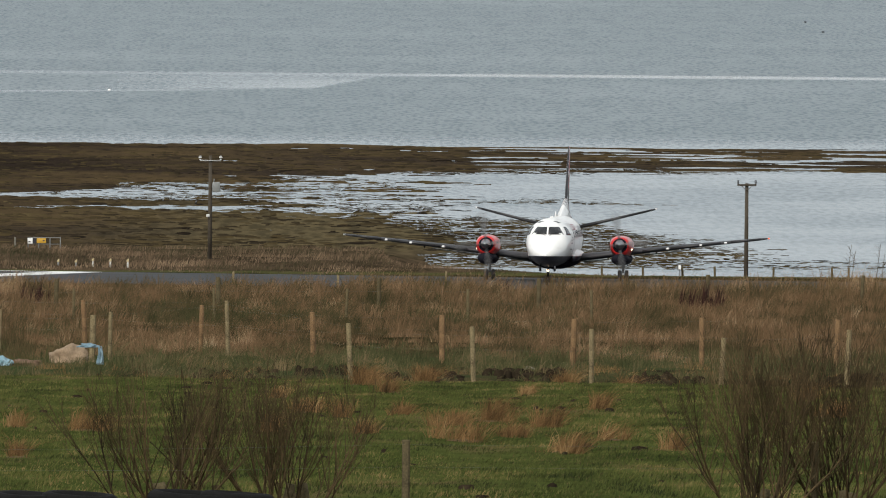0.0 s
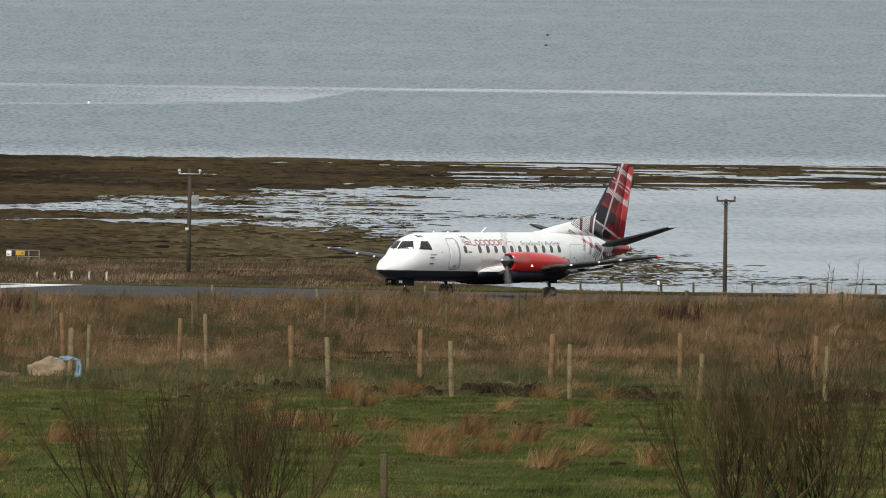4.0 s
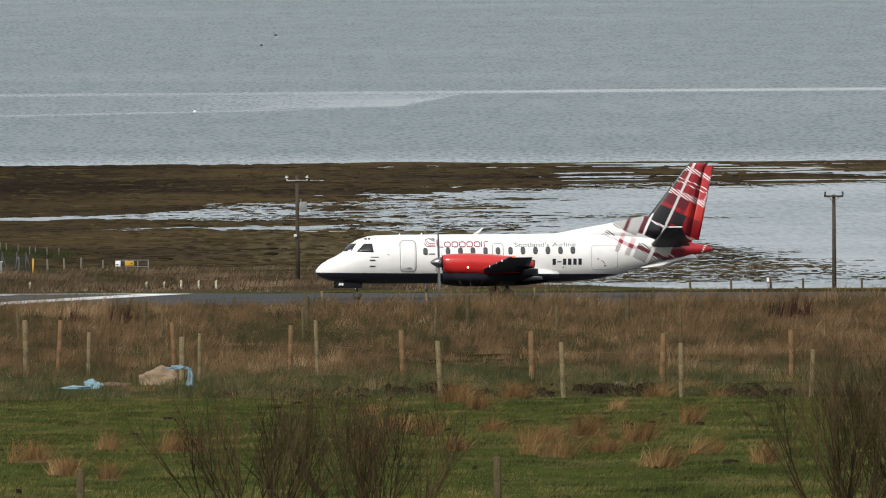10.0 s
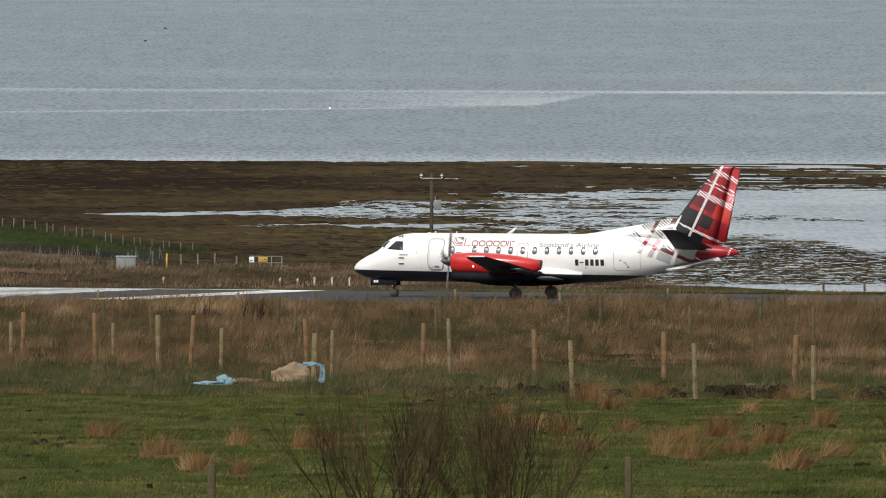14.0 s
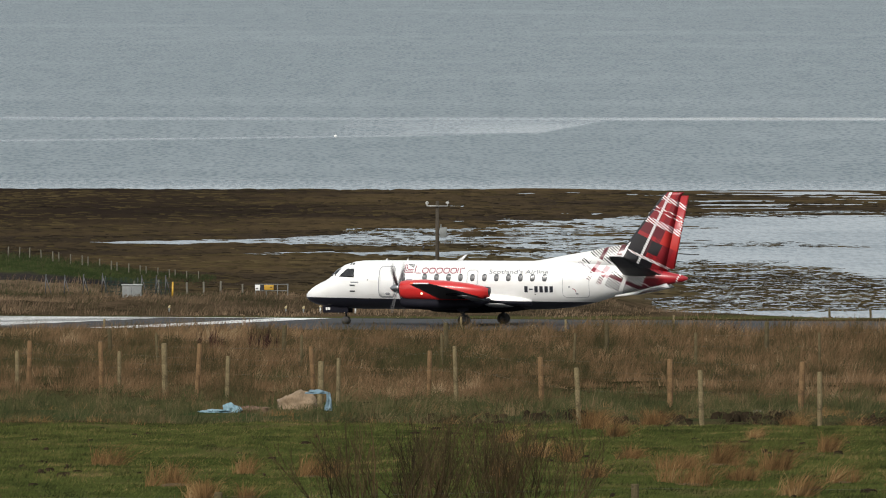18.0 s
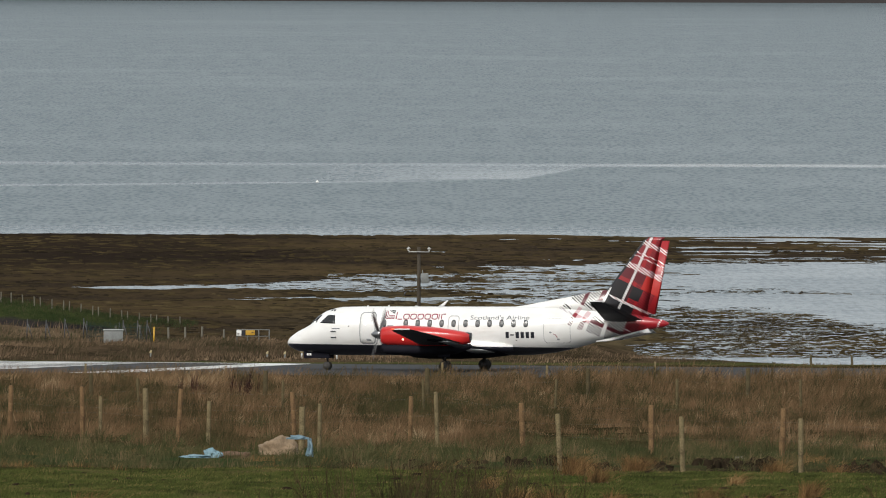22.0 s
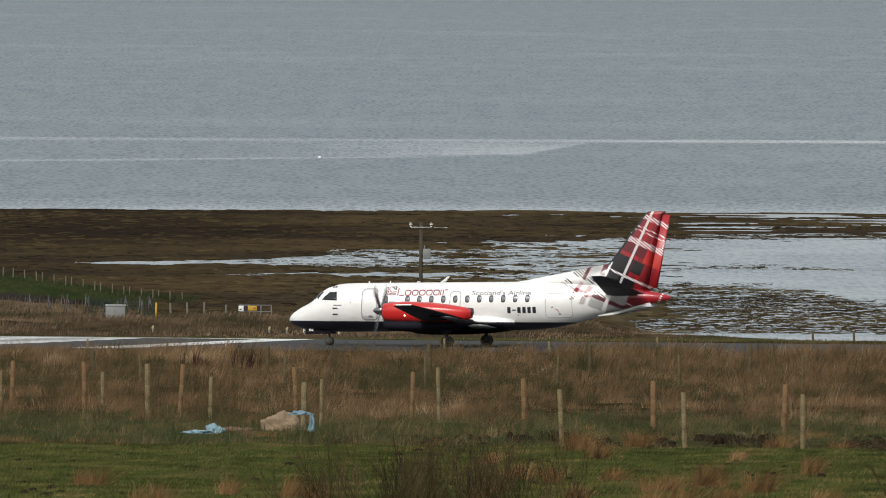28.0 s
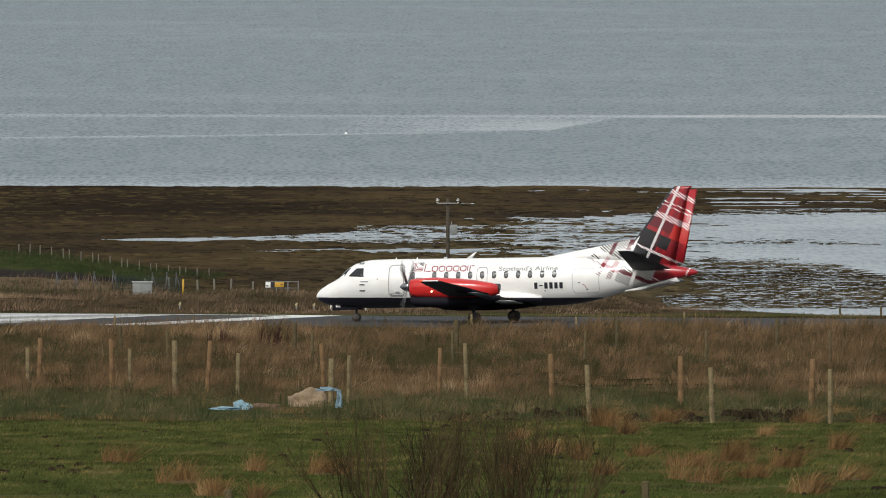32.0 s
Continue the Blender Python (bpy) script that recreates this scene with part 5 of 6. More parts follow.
KELP = leafy("bladder_wrack", [(0.013, 0.010, 0.008), (0.028, 0.022, 0.014), (0.055, 0.041, 0.02), (0.085, 0.064, 0.032)], patch=0.03, low=0.9, rough=.8, own=.5, spec=0.0)
x, y, g = scatter(9, 1085, 1418, 170, 2.4, -0.036, 0.049)
zz = height(x, y)
keep = (zz > 0.0) & (zz < 0.3) & (g.random(len(x)) < np.clip(fbm(x / 5.0, y / 14.0, 95, 3) * 2.2 - 0.6, 0.06, 1))
x, y, zz = x[keep], y[keep], zz[keep]
n = len(x)
tagged(lumps("seaweed", x, y, zz, g.uniform(.2, .9, n), g.uniform(.5, 1.8, n), g.uniform(.015, .06, n), KELP, 10), "clumps of brown and olive seaweed on the tidal flats", "seaweed", kind="stuff")

# weed breaking the surface of the shallow bay, in drifts
g = np.random.default_rng(29)
x, y = g.uniform(-14, 56, 150000), g.uniform(1040, 1340, 150000)
band = fbm(x / 7.0, y / 5.0, 97, 3)
fine = fbm(x / 1.6, y / 3.0, 98, 2)
top = np.interp(x, [2, 15, 17, 23.5, 25, 28, 34, 44], [1192, 1188, 1184, 1172, 1152, 1136, 1100, 1062])
shoal = np.clip((top - y) / 30, 0, 1) * np.clip((y - 1043) / 10, 0, 1) * np.interp(x, [9, 13, 22, 26, 31, 44], [0.4, 1.15, 1.1, 0.6, 0.25, 0.05])
mid = 0.35 * np.exp(-((y - 1222) / 9.0) ** 2) * np.clip((x - 12) / 4, 0, 1) * np.clip((31 - x) / 6, 0, 1) + 0.5 * np.clip((16 - x) / 5, 0, 1) * ((y > np.where(x < 0, 1216, 1190)) & (y < 1292)) * np.interp(x, [-14, -6, 0], [.5, .9, 1])
rim = 0.5 * np.clip((y - np.interp(x, [0, 8.5, 12, 22, 33, 56], [1276, 1292, 1302, 1308, 1316, 1340])) / 15, 0, 1)
keep = g.random(len(x)) < 0.85 * np.clip((shoal * np.interp(y, [1050, 1130, 1170], [1.7, 1.5, 1.0]) + mid + rim) * 1.25 - 1.4 * (1 - band) + 0.5, 0, 1) * np.clip(fine * 3 - 0.9, 0.05, 1) * np.where(shoal + mid + rim > 0.02, 1, 0)
keep |= (shoal > .5) & (g.random(len(x)) < np.interp(y, [1060, 1110, 1150], [.34, .32, .14]))
keep &= height(x, y) < 0.0
x, y = x[keep], y[keep]
n = len(x)
tagged(lumps("floating_weed", x, y, np.zeros(n), g.uniform(.1, .5, n) * g.uniform(.4, 1.5, n), g.uniform(.2, .75, n), g.uniform(.004, .028, n), KELP, 30, 6), "dark drifts of weed breaking the surface of the bay", "seaweed", kind="stuff")


def tussock(x, y, size, seed):
    """A dry rush tussock: wind-blown sub-tufts of thin stems over a low hummock."""
    g = np.random.default_rng(seed)
    z = zat(x, y)
    ob = empty("rush_tussock", x, y, z)
    bm = bmesh.new()
    rings = [[(q * size * (.55 + .12 * math.sin(3 * a + seed)) * math.cos(a), q * size * 1.2 * math.sin(a), h * min(.035, size * .06)) for a in [2 * math.pi * k / 12 for k in range(12)]] for q, h in ((1.0, -.8), (.75, .4), (.4, .85), (.1, 1.0))]
    loft(bm, rings)
    part("hummock", bm, HUMMOCK, ob)
    px, py, hh, fan = [], [], [], []
    for _ in range(g.integers(3, 7)):
        n = int(40 + 90 * size)
        cx, cy = g.normal(0, size * .25), g.normal(0, size * .8)
        q = g.normal(0, size * .13, n)
        px.append(cx + q)
        py.append(cy + g.normal(0, size * .35, n))
        hh.append(g.uniform(.25, 1.0, n) * min(.65, size * g.uniform(.75, 1.6)))
        fan.append(g.uniform(-.2, 1.2) + 2.0 * q / size + g.normal(0, .35, n))
    n = int(90 * size)
    px.append(g.normal(.15 * size, size * .6, n))
    py.append(g.normal(0, size * 1.2, n))
    hh.append(g.uniform(.04, .13, n))
    fan.append(g.normal(.8, .8, n))
    px, py, hh, fan = (np.concatenate(a) for a in (px, py, hh, fan))
    st = blades("stem_tuft", x + px, y + py, np.maximum(hh, .05), g.uniform(.005, .011, len(px)), fan, RUSH, seed + 1, 0.15)
    st.parent = ob
    st.matrix_basis = pose(-x, -y, -z)
    st["kind"] = "stuff"
    return tagged(ob, "tuft of dry orange-brown rushes in the pasture", "rush tuft", "rush tufts in the pasture")


HUMMOCK = plain("thatch_of_dead_stems", (0.085, 0.055, 0.024), .9, vary=.4, scale=6.0, bump=.5)
TUFTS = [(3.84, 293.8, 0.62), (3.86, 313.2, 0.44), (4.60, 320.2, 0.56), (5.50, 310.0, 0.49), (7.07, 344.0, 0.49), (6.29, 297.0, 0.37), (6.07, 372.0, 0.26), (7.58, 409.0, 0.39),
         (9.00, 412.5, 0.47), (7.01, 287.2, 0.45), (5.28, 285.0, 0.50), (4.69, 297.8, 0.28), (-3.60, 304.8, 0.38), (-4.59, 290.2, 0.55), (-4.05, 281.0, 0.44), (-2.48, 301.0, 0.56),
         (2.98, 391.8, 0.74), (3.14, 330.8, 0.36), (-0.03, 420.2, 0.53), (1.97, 326.2, 0.41), (-3.26, 275.5, 0.35), (1.4, 333.0, 0.41), (3.37, 380.0, 0.5), (4.50, 410.8, 0.57),
         (15.23, 389.2, 0.73), (13.72, 339.5, 0.64), (0.55, 300.5, 0.4), (10.9, 330.0, 0.5), (-6.3, 318.0, 0.5), (11.9, 372.0, 0.45), (0.9, 362.0, 0.35), (2.2, 297.0, 0.3)]
for k, (tx, ty, ts) in enumerate(TUFTS):
    tussock(tx, ty, ts, 300 + 7 * k)


def stalks(name, x, y, spread, high, n, material, seed, label, category):
    g = np.random.default_rng(seed)
    px, py = g.normal(0, spread, n), g.normal(0, spread, n)
    parts = []
    for k in range(n):
        hh = high * g.uniform(.45, 1.05)
        m = 14
        t = g.uniform(.35, 1, m)
        parts.append((np.full(m, x + px[k]) + g.normal(0, .035, m), np.full(m, y + py[k]), hh * t))
    xx, yy, hh = (np.concatenate([p[i] for p in parts]) for i in range(3))
    ob = blades(name, xx, yy, hh, g.uniform(.012, .024, len(xx)), 0.1, material, seed + 1, 0.0, 0.6)
    return tagged(ob, label, category, kind="stuff")


for k, (sx, sy, sp, sh, sn) in enumerate(((18.3, 716, .5, 1.7, 12), (19.3, 722, .35, 1.5, 12), (12.6, 835, .4, 1.5, 10), (15.2, 838, .4, 1.6, 10), (-7.6, 700, .3, 1.7, 8), (-9.5, 712, .4, 1.5, 8))):
    stalks("dock_stalks", sx, sy, sp, sh, sn, DOCK, 700 + k * 3, "dead dark red dock stalks among the rushes", "weed stalks")


# ---- bare willow bushes ----
def willow(x, y, width, high, stems, seed, label):
    """A many-stemmed bare bush: stems fan out from the base, fork and carry upright twigs."""
    g = np.random.default_rng(seed)
    verts, faces = [], []

    def stem(p, d, length, r, level):
        k = 6 if level == 0 else 4
        ring = None
        q = Vector(p)
        d = Vector(d).normalized()
        for i in range(k + 1):
            rr = max(0.0034, r * (1 - 0.8 * i / k))
            side = d.cross(Vector((0, 1, 0))).normalized()
            out = d.cross(side)
            base = len(verts)
            for a in range(3):
                verts.append(tuple(q + side * rr * math.cos(a * 2.094) + out * rr * math.sin(a * 2.094)))
            if ring is not None:
                for a in range(3):
                    faces.append((ring + a, ring + (a + 1) % 3, base + (a + 1) % 3, base + a))
            ring = base
            if i == k:
                break
            if i > 0 and level < 2:
                for _ in range((2 if g.random() < .4 else 1) if level == 0 else int(g.random() < 0.6)):
                    s = 1 if g.random() < 0.5 else -1
                    dd = d + Vector((s * g.uniform(.25, .75), g.uniform(-.5, .5), g.uniform(.1, .6)))
                    stem(q, dd, length * (1 - i / k) * g.uniform(.55, 1.0) + 0.12, rr * .62, level + 1)
            d = (d + Vector((g.normal(0, .09), g.normal(0, .09), .13 if level else .10))).normalized()
            q = q + d * (length / k)
    for _ in range(stems):
        px, py = g.normal(0, width * .17), g.normal(0, .35)
        out = px / (width * .3) * .6 + g.normal(0, .26)
        stem((x + px, y + py, zat(x + px, y + py) - .05), (out, g.normal(0, .25), 1.0), high * g.uniform(.62, 1.0) * (1 - .10 * abs(out)), g.uniform(.011, .022), 0)
    ob = empty("willow_bush")
    tagged(ob, label, "bush")
    bush = new("crown", raw_mesh("crown", np.array(verts), np.array(faces), TWIG))
    bush.parent = ob
    for _ in range(3):
        bm = bmesh.new()
        px = x + g.normal(0, width * .12)
        z0 = zat(px, y)
        tube(bm, (px, y, z0 - .1), (px + g.normal(0, .05), y, z0 + g.uniform(.12, .3)), .09, .06, 8)
        part("stump", bm, DARKWOOD, ob)
    return ob


willow(-0.85, 242, 1.65, 2.15, 30, 11, "bare brown willow bush with thin upright twigs in the pasture")
willow(0.68, 244, 1.65, 2.2, 30, 12, "bare brown willow bush with thin upright twigs in the pasture")
willow(7.1, 243, 1.35, 2.7, 32, 13, "tall bare willow bush with dense reddish-brown twigs")
willow(8.25, 244, 1.35, 2.75, 30, 14, "tall bare willow bush with dense reddish-brown twigs")
willow(9.35, 243, 1.0, 2.3, 9, 15, "small bare willow bush with sparse twigs")


# ---- fences ----
WIRE = plain('dull_wire', (.09, .09, .085), .6, vary=.2)


def post_mesh(name, r, material, square=False):
    bm = bmesh.new()
    if square:
        box(bm, -r, r, -r, r, -0.3, 1.0, r * .15)
    else:
        rings = []
        for z, q in ((-0.3, 1.0), (0.5, .98), (.985, .95), (1.0, .8)):
            rings.append([(r * q * math.cos(a), r * q * math.sin(a), z) for a in [2 * math.pi * k / 9 for k in range(9)]])
        loft(bm, rings)
    me = bpy.data.meshes.new(name)
    bmesh.ops.recalc_face_normals(bm, faces=bm.faces)
    bm.to_mesh(me)
    bm.free()
    me.materials.append(material)
    return me


def fence(posts, r, material, label, wires=(0.93, 0.6), seed=0, square=False):
    """Posts at (x, y, height), with wires from post to post."""
    g = random.Random(seed)
    ob = empty("wire_fence", posts[0][0], posts[0][1], zat(posts[0][0], posts[0][1]))
    tagged(ob, label, "fence")
    inv = ob.matrix_basis.inverted()
    me = post_mesh("post", r, material, square)
    pts = []
    for px, py, hh in posts:
        z = zat(px, py)
        p = new("post", me)
        p.parent = ob
        p.matrix_basis = inv @ pose(px, py, z, g.uniform(-2, 2), g.uniform(-3, 3), g.uniform(0, 90)) @ Matrix.Diagonal((g.uniform(.9, 1.12), g.uniform(.9, 1.12), hh, 1))
        pts.append((px, py, z, hh))
    pts.sort()
    for q in wires:
        for a, b in zip(pts, pts[1:]):
            bm = bmesh.new()
            mid = ((a[0] + b[0]) / 2, (a[1] + b[1]) / 2, (a[2] + q * a[3] + b[2] + q * b[3]) / 2 - .02)
            ring = []
            for p in ((a[0], a[1], a[2] + q * a[3]), mid, (b[0], b[1], b[2] + q * b[3])):
                ring.append([(p[0], p[1] + .0009 * math.cos(k * 2.094), p[2] + .0009 * math.sin(k * 2.094)) for k in range(3)])
            loft(bm, ring)
            part("wire", bm, WIRE, ob).matrix_basis = inv
    return ob


fence([(-13.14, 535.2, 1.11), (-9.80, 518.8, 1.17), (-6.35, 492.5, 1.24), (-3.22, 478.5, 1.28), (-0.08, 490.0, 1.5), (2.72, 407.5, 1.32), (5.52, 409.0, 1.28), (8.23, 410.5, 1.31),
       (11.30, 414.5, 1.22), (14.31, 418.0, 1.30), (17.54, 422.5, 1.33), (20.6, 424.0, 1.3)], .06, WOOD, "weathered grey-green wooden posts of a stock fence", seed=1)
fence([(-16.1, 548.0, 1.3), (-13.01, 544.0, 1.33), (-10.30, 518.5, 1.45), (-7.36, 504.8, 1.50), (-4.16, 514.0, 1.32), (-0.84, 497.0, 1.34), (2.22, 483.0, 1.32), (5.57, 474.5, 1.30), (8.83, 465.0, 1.26),
       (12.25, 467.8, 1.28), (15.51, 460.8, 1.30), (18.9, 462.0, 1.3)], .07, NEWWOOD, "new orange-brown round posts of a wire fence", seed=2)
fence([(-19.5, 690.0, 1.2), (-13.05, 673.8, 1.12), (-6.53, 668.8, 1.3), (-0.48, 672.8, 1.32), (5.64, 687.2, 1.30), (11.99, 701.8, 1.30), (19.66, 744.5, 1.40), (26.58, 758.8, 1.40), (32.0, 770.0, 1.4)],
      .085, DARKWOOD, "old dark wooden posts standing in the rushes", seed=3)
fence([(-10.3, 615.0, 1.2), (-5.41, 617.8, 1.18), (-0.58, 621.0, 1.22), (3.98, 624.0, 1.2), (8.25, 626.8, 1.2), (12.62, 629.5, 1.2)], .05, THINWOOD, "thin grey-brown posts among the rushes", seed=4)
fence([(-3.59, 465.5, 1.24), (-8.24, 504.0, 1.5)], .075, WOOD, "two leaning grey posts by the sacks", seed=5, wires=())
fence([(-8.8, 238.0, .85), (-3.20, 238.8, .85), (2.37, 242.0, .91), (7.94, 244.0, .9)], .055, DARKWOOD, "dark old posts of a sagging field fence", seed=6)
fence([(sx * .944, 944, 2.78 - zat(sx * .944, 944)) for sx in (20.6, 22.89, 25.1, 26.87, 30.1, 33.4, 34.3, 37.0, 40.5)], .062, DARKWOOD, "dark wooden posts of the shore fence", seed=7, wires=(.95,))
SHORE = [-27.9, -27.2] + [-26.44 + .6 * k + .12 * ((k * 7) % 3 - 1) for k in range(18)]
fence([(sx, 1113, .62 - .012 * (sx + 26)) for sx in SHORE], .038, plain("bleached_wood", (.15, .14, .11), .85, vary=.2), "pale posts of a fence on the grassy bank", seed=8)
fence([(-19.3, 1070, .9), (-17.9, 1070, .95), (-16.2, 1072, .8), (-15.20, 1072, .85), (-14.22, 1072, .85), (-12.9, 1072, .7)], .06, plain("grey_wood", (.17, .16, .13), .85, vary=.2), "grey posts of a fence behind the verge", seed=9)


# ---- poles, cabinet, marker board, runway fittings ----
def wire_pole(x, y, top, box_on, label):
    z = zat(x, y)
    H = top - z
    ob = tagged(empty("utility_pole", x, y, z), label, "utility pole")
    bm = bmesh.new()
    rings = [[(r * math.cos(a), r * math.sin(a), zz) for a in [2 * math.pi * k / 12 for k in range(12)]] for zz, r in ((-.4, .12), (H * .5, .105), (H, .088))]
    part("shaft", loft(bm, rings), POLEWOOD, ob)
    bm = bmesh.new()
    if box_on:
        box(bm, -.56, .56, -.16, -.08, H - .30, H - .24, .01)
        arm = part("crossarm", bm, GALV, ob)
    else:
        box(bm, -.5, .5, -.17, -.07, H - .14, H - .04, .01)
        tube(bm, (-.3, -.12, H - .1), (0, -.12, H - .4), .015, .015, 5)
        tube(bm, (.3, -.12, H - .1), (0, -.12, H - .4), .015, .015, 5)
        arm = part("crossarm", bm, POLEWOOD, ob)
    for s in (-1, 1):
        bm = bmesh.new()
        if box_on:
            for dz in (0, .09, .18):
                tube(bm, (s * .55, -.12, H - .24 + dz), (s * .55, -.12, H - .19 + dz), .058, .04, 10)
            tube(bm, (s * .55 - .09, -.12, H - .1), (s * .55 + .09, -.12, H - .1), .035, .035, 8)
            part("insulator", bm, CERAMIC, arm)
        else:
            for dz in (0, .07, .14):
                tube(bm, (s * .46, -.12, H - .04 + dz), (s * .46, -.12, H + .02 + dz), .06, .045, 8)
            part("insulator", bm, STEEL, arm)
    if box_on:
        bm = bmesh.new()
        box(bm, .12, .52, -.25, .1, H - 1.95, H - 1.42, .03)
        tube(bm, (.2, -.1, H - 1.42), (.2, -.1, H - 1.25), .03, .02, 6)
        part("transformer", bm, GREYBOX, ob, "grey transformer tank")
        bm = bmesh.new()
        box(bm, -.2, -.02, -.2, -.12, H - 3.3, H - 3.15, .02)
        part("notice_plate", bm, CERAMIC, ob)
        bm = bmesh.new()
        tube(bm, (-.05, 0, H - 1.6), (-1.1, 0, H - 3.0), .008, .008, 4)
        tube(bm, (-.72, 0, H - 2.42), (-.78, 0, H - 2.6), .05, .05, 6)
        part("stay_wire", bm, STEEL, ob)
    return ob


wire_pole(-1.18, 966, 7.95, True, "wooden pole with crossarm, white insulators and a transformer")
wire_pole(27.05, 946, 7.12, False, "plain wooden pole with a T crossarm beside the shore")

z = zat(-19.0, 1045)
cab = tagged(empty("equipment_cabinet", -19.0, 1045, z), "pale grey equipment cabinet with a lid by the runway", "cabinet")
bm = bmesh.new()
box(bm, -.56, .56, -.3, .3, -.1, 1.50 - z, .02)
part("body", bm, GREYBOX, cab)
bm = bmesh.new()
box(bm, -.61, .61, -.35, .35, 1.50 - z, 1.57 - z, .02)
part("lid", bm, plain('pale_grey_lid', (.33, .35, .34), .5), cab)
for sx in (-.02,):
    bm = bmesh.new()
    box(bm, sx - .006, sx + .006, -.304, -.298, .05, 1.42 - z)
    part("door_gap", bm, STEEL, cab, smooth=False)

z = zat(-16.65, 1045)
ob = tagged(empty("marker_post", -16.65, 1045, z), "yellow round marker post in the verge", "post")
bm = bmesh.new()
tube(bm, (0, 0, -.1), (.02, 0, 1.68 - z), .055, .055, 10)
part("shaft", bm, YELLOW, ob)
bm = bmesh.new()
tube(bm, (.02, 0, 1.68 - z), (.02, 0, 1.72 - z), .06, .025, 10)
part("cap", bm, YELLOW, ob)

for k, sx in enumerate((-24.2, -23.1, -22.0, -20.9, -18.6, -17.75, -17.2)):
    z = zat(sx, 1052)
    ob = tagged(empty("strut_post", sx, 1052, z), "grey steel mesh-fence post with a slanting strut", "post", "strut posts")
    bm = bmesh.new()
    tube(bm, (0, 0, -.1), (.05, 0, 1.35), .035, .035, 6)
    part("upright", bm, STEEL, ob)
    bm = bmesh.new()
    tube(bm, (.05, 0, 1.2), (.42, 0, -.05), .025, .025, 6)
    part("strut", bm, STEEL, ob)

NETTING = plain("dark_green_netting", (.02, .035, .03), .8, vary=.3)
for k in range(2):
    nx = -20.7 + 1.9 * k
    z = zat(nx, 1053)
    ob = tagged(empty("netting_panel", nx, 1053, z), "dark green netting strung along the mesh fence", "fence", "netting panels")
    bm = bmesh.new()
    for j in range(26):
        box(bm, j * .073 - .012, j * .073 + .012, -.01, .01, -.05, 1.12 + .05 * math.sin(j * .5 + k))
    for j in range(5):
        box(bm, 0, 1.9, -.012, .012, .2 * j + .1, .2 * j + .125)
    part("mesh", bm, NETTING, ob, smooth=False)
    bm = bmesh.new()
    tube(bm, (0, .03, -.1), (0, .03, 1.2), .03, .03, 6)
    part("post", bm, STEEL, ob)

z = zat(-11, 1045)
board = tagged(empty("runway_marker_board", -10.9, 1045, z), "low runway marker board with white and yellow panels", "airfield sign")
T = 1.6 - z
bm = bmesh.new()
for sx in (-.92, -.3, .35, .95):
    tube(bm, (sx, 0, -.1), (sx, 0, T), .03, .03, 6)
box(bm, -.95, .98, -.03, .03, T - .05, T, .01)
box(bm, -.95, .98, -.03, .03, T - .42, T - .38, .01)
part("frame", bm, plain('dull_grey_rail', (.15, .155, .15), .6), board)
bm = bmesh.new()
box(bm, -.95, -.66, -.08, -.04, T - .38, T - .06, .01)
part("white_panel", bm, WHITE, board, "white square panel")
bm = bmesh.new()
box(bm, -.42, .12, -.08, -.04, T - .34, T - .06, .01)
part("yellow_panel", bm, YELLOW, board, "yellow panel")
for x0, x1, y0, z0, z1 in ((-.64, -.44, -.086, .36, .08), (-.9, -.78, -.09, .3, .24), (-.08, .04, -.09, .22, .17)):
    bm = bmesh.new()
    box(bm, x0, x1, y0, -.04 if x0 == -.64 else -.078, T - z0, T - z1)
    part("marking", bm, INK, board, smooth=False)

for k, (lx, ly) in enumerate(((-5.4, 936.5), (-6.31, 937), (-7.23, 938), (-8.12, 939), (-9.05, 940), (-15.17, 942))):
    z = zat(lx, ly)
    hh = .3 if k < 3 else .2
    ob = tagged(empty("runway_light", lx, ly, z), "runway light with a cream head on a short white stake", "runway light", "runway lights")
    bm = bmesh.new()
    tube(bm, (0, 0, -.05), (0, 0, hh), .045, .04, 8)
    part("stake", bm, GREYBOX if k > 2 else CERAMIC, ob)
    bm = bmesh.new()
    box(bm, -.07, .06, -.06, .06, hh, hh + .09, .025)
    tube(bm, (-.02, 0, hh + .08), (.05, 0, hh + .15), .04, .03, 8)
    part("head", bm, plain("cream_lamp_housing", (.45, .37, .2), .5) if k == 0 else bpy.data.materials["cream_lamp_housing"], ob)

for k, (px, py, top) in enumerate(((-10.35, 862, 4.1), (0.09, 862, 4.42), (10.27, 862, 4.5), (-17.0, 862, 4.3), (5.1, 862, 4.3))):
    z = zat(px, py)
    ob = tagged(empty("edge_stake", px, py, z), "short pale stake at the runway's near edge", "stake", "runway edge stakes")
    bm = bmesh.new()
    box(bm, -.05, .05, -.03, .03, -.2, top - z, .01)
    part("stake", bm, CERAMIC if k == 0 else WOOD, ob)

# small sign and shrub stems on the shore fence
z = zat(23.5, 943.6)
ob = tagged(empty("fence_sign", 23.5, 943.6, z), "small white notice with a dark rim on the shore fence", "sign")
bm = bmesh.new()
box(bm, -.1, .1, -.02, .02, 2.58 - z, 2.88 - z, .01)
part("rim", bm, STEEL, ob)
bm = bmesh.new()
box(bm, -.065, .065, -.03, -.015, 2.62 - z, 2.84 - z)
part("face", bm, WHITE, ob, smooth=False)
bm = bmesh.new()
tube(bm, (0, .03, -.1), (0, .03, 2.62 - z), .02, .02, 6)
part("stake", bm, STEEL, ob)


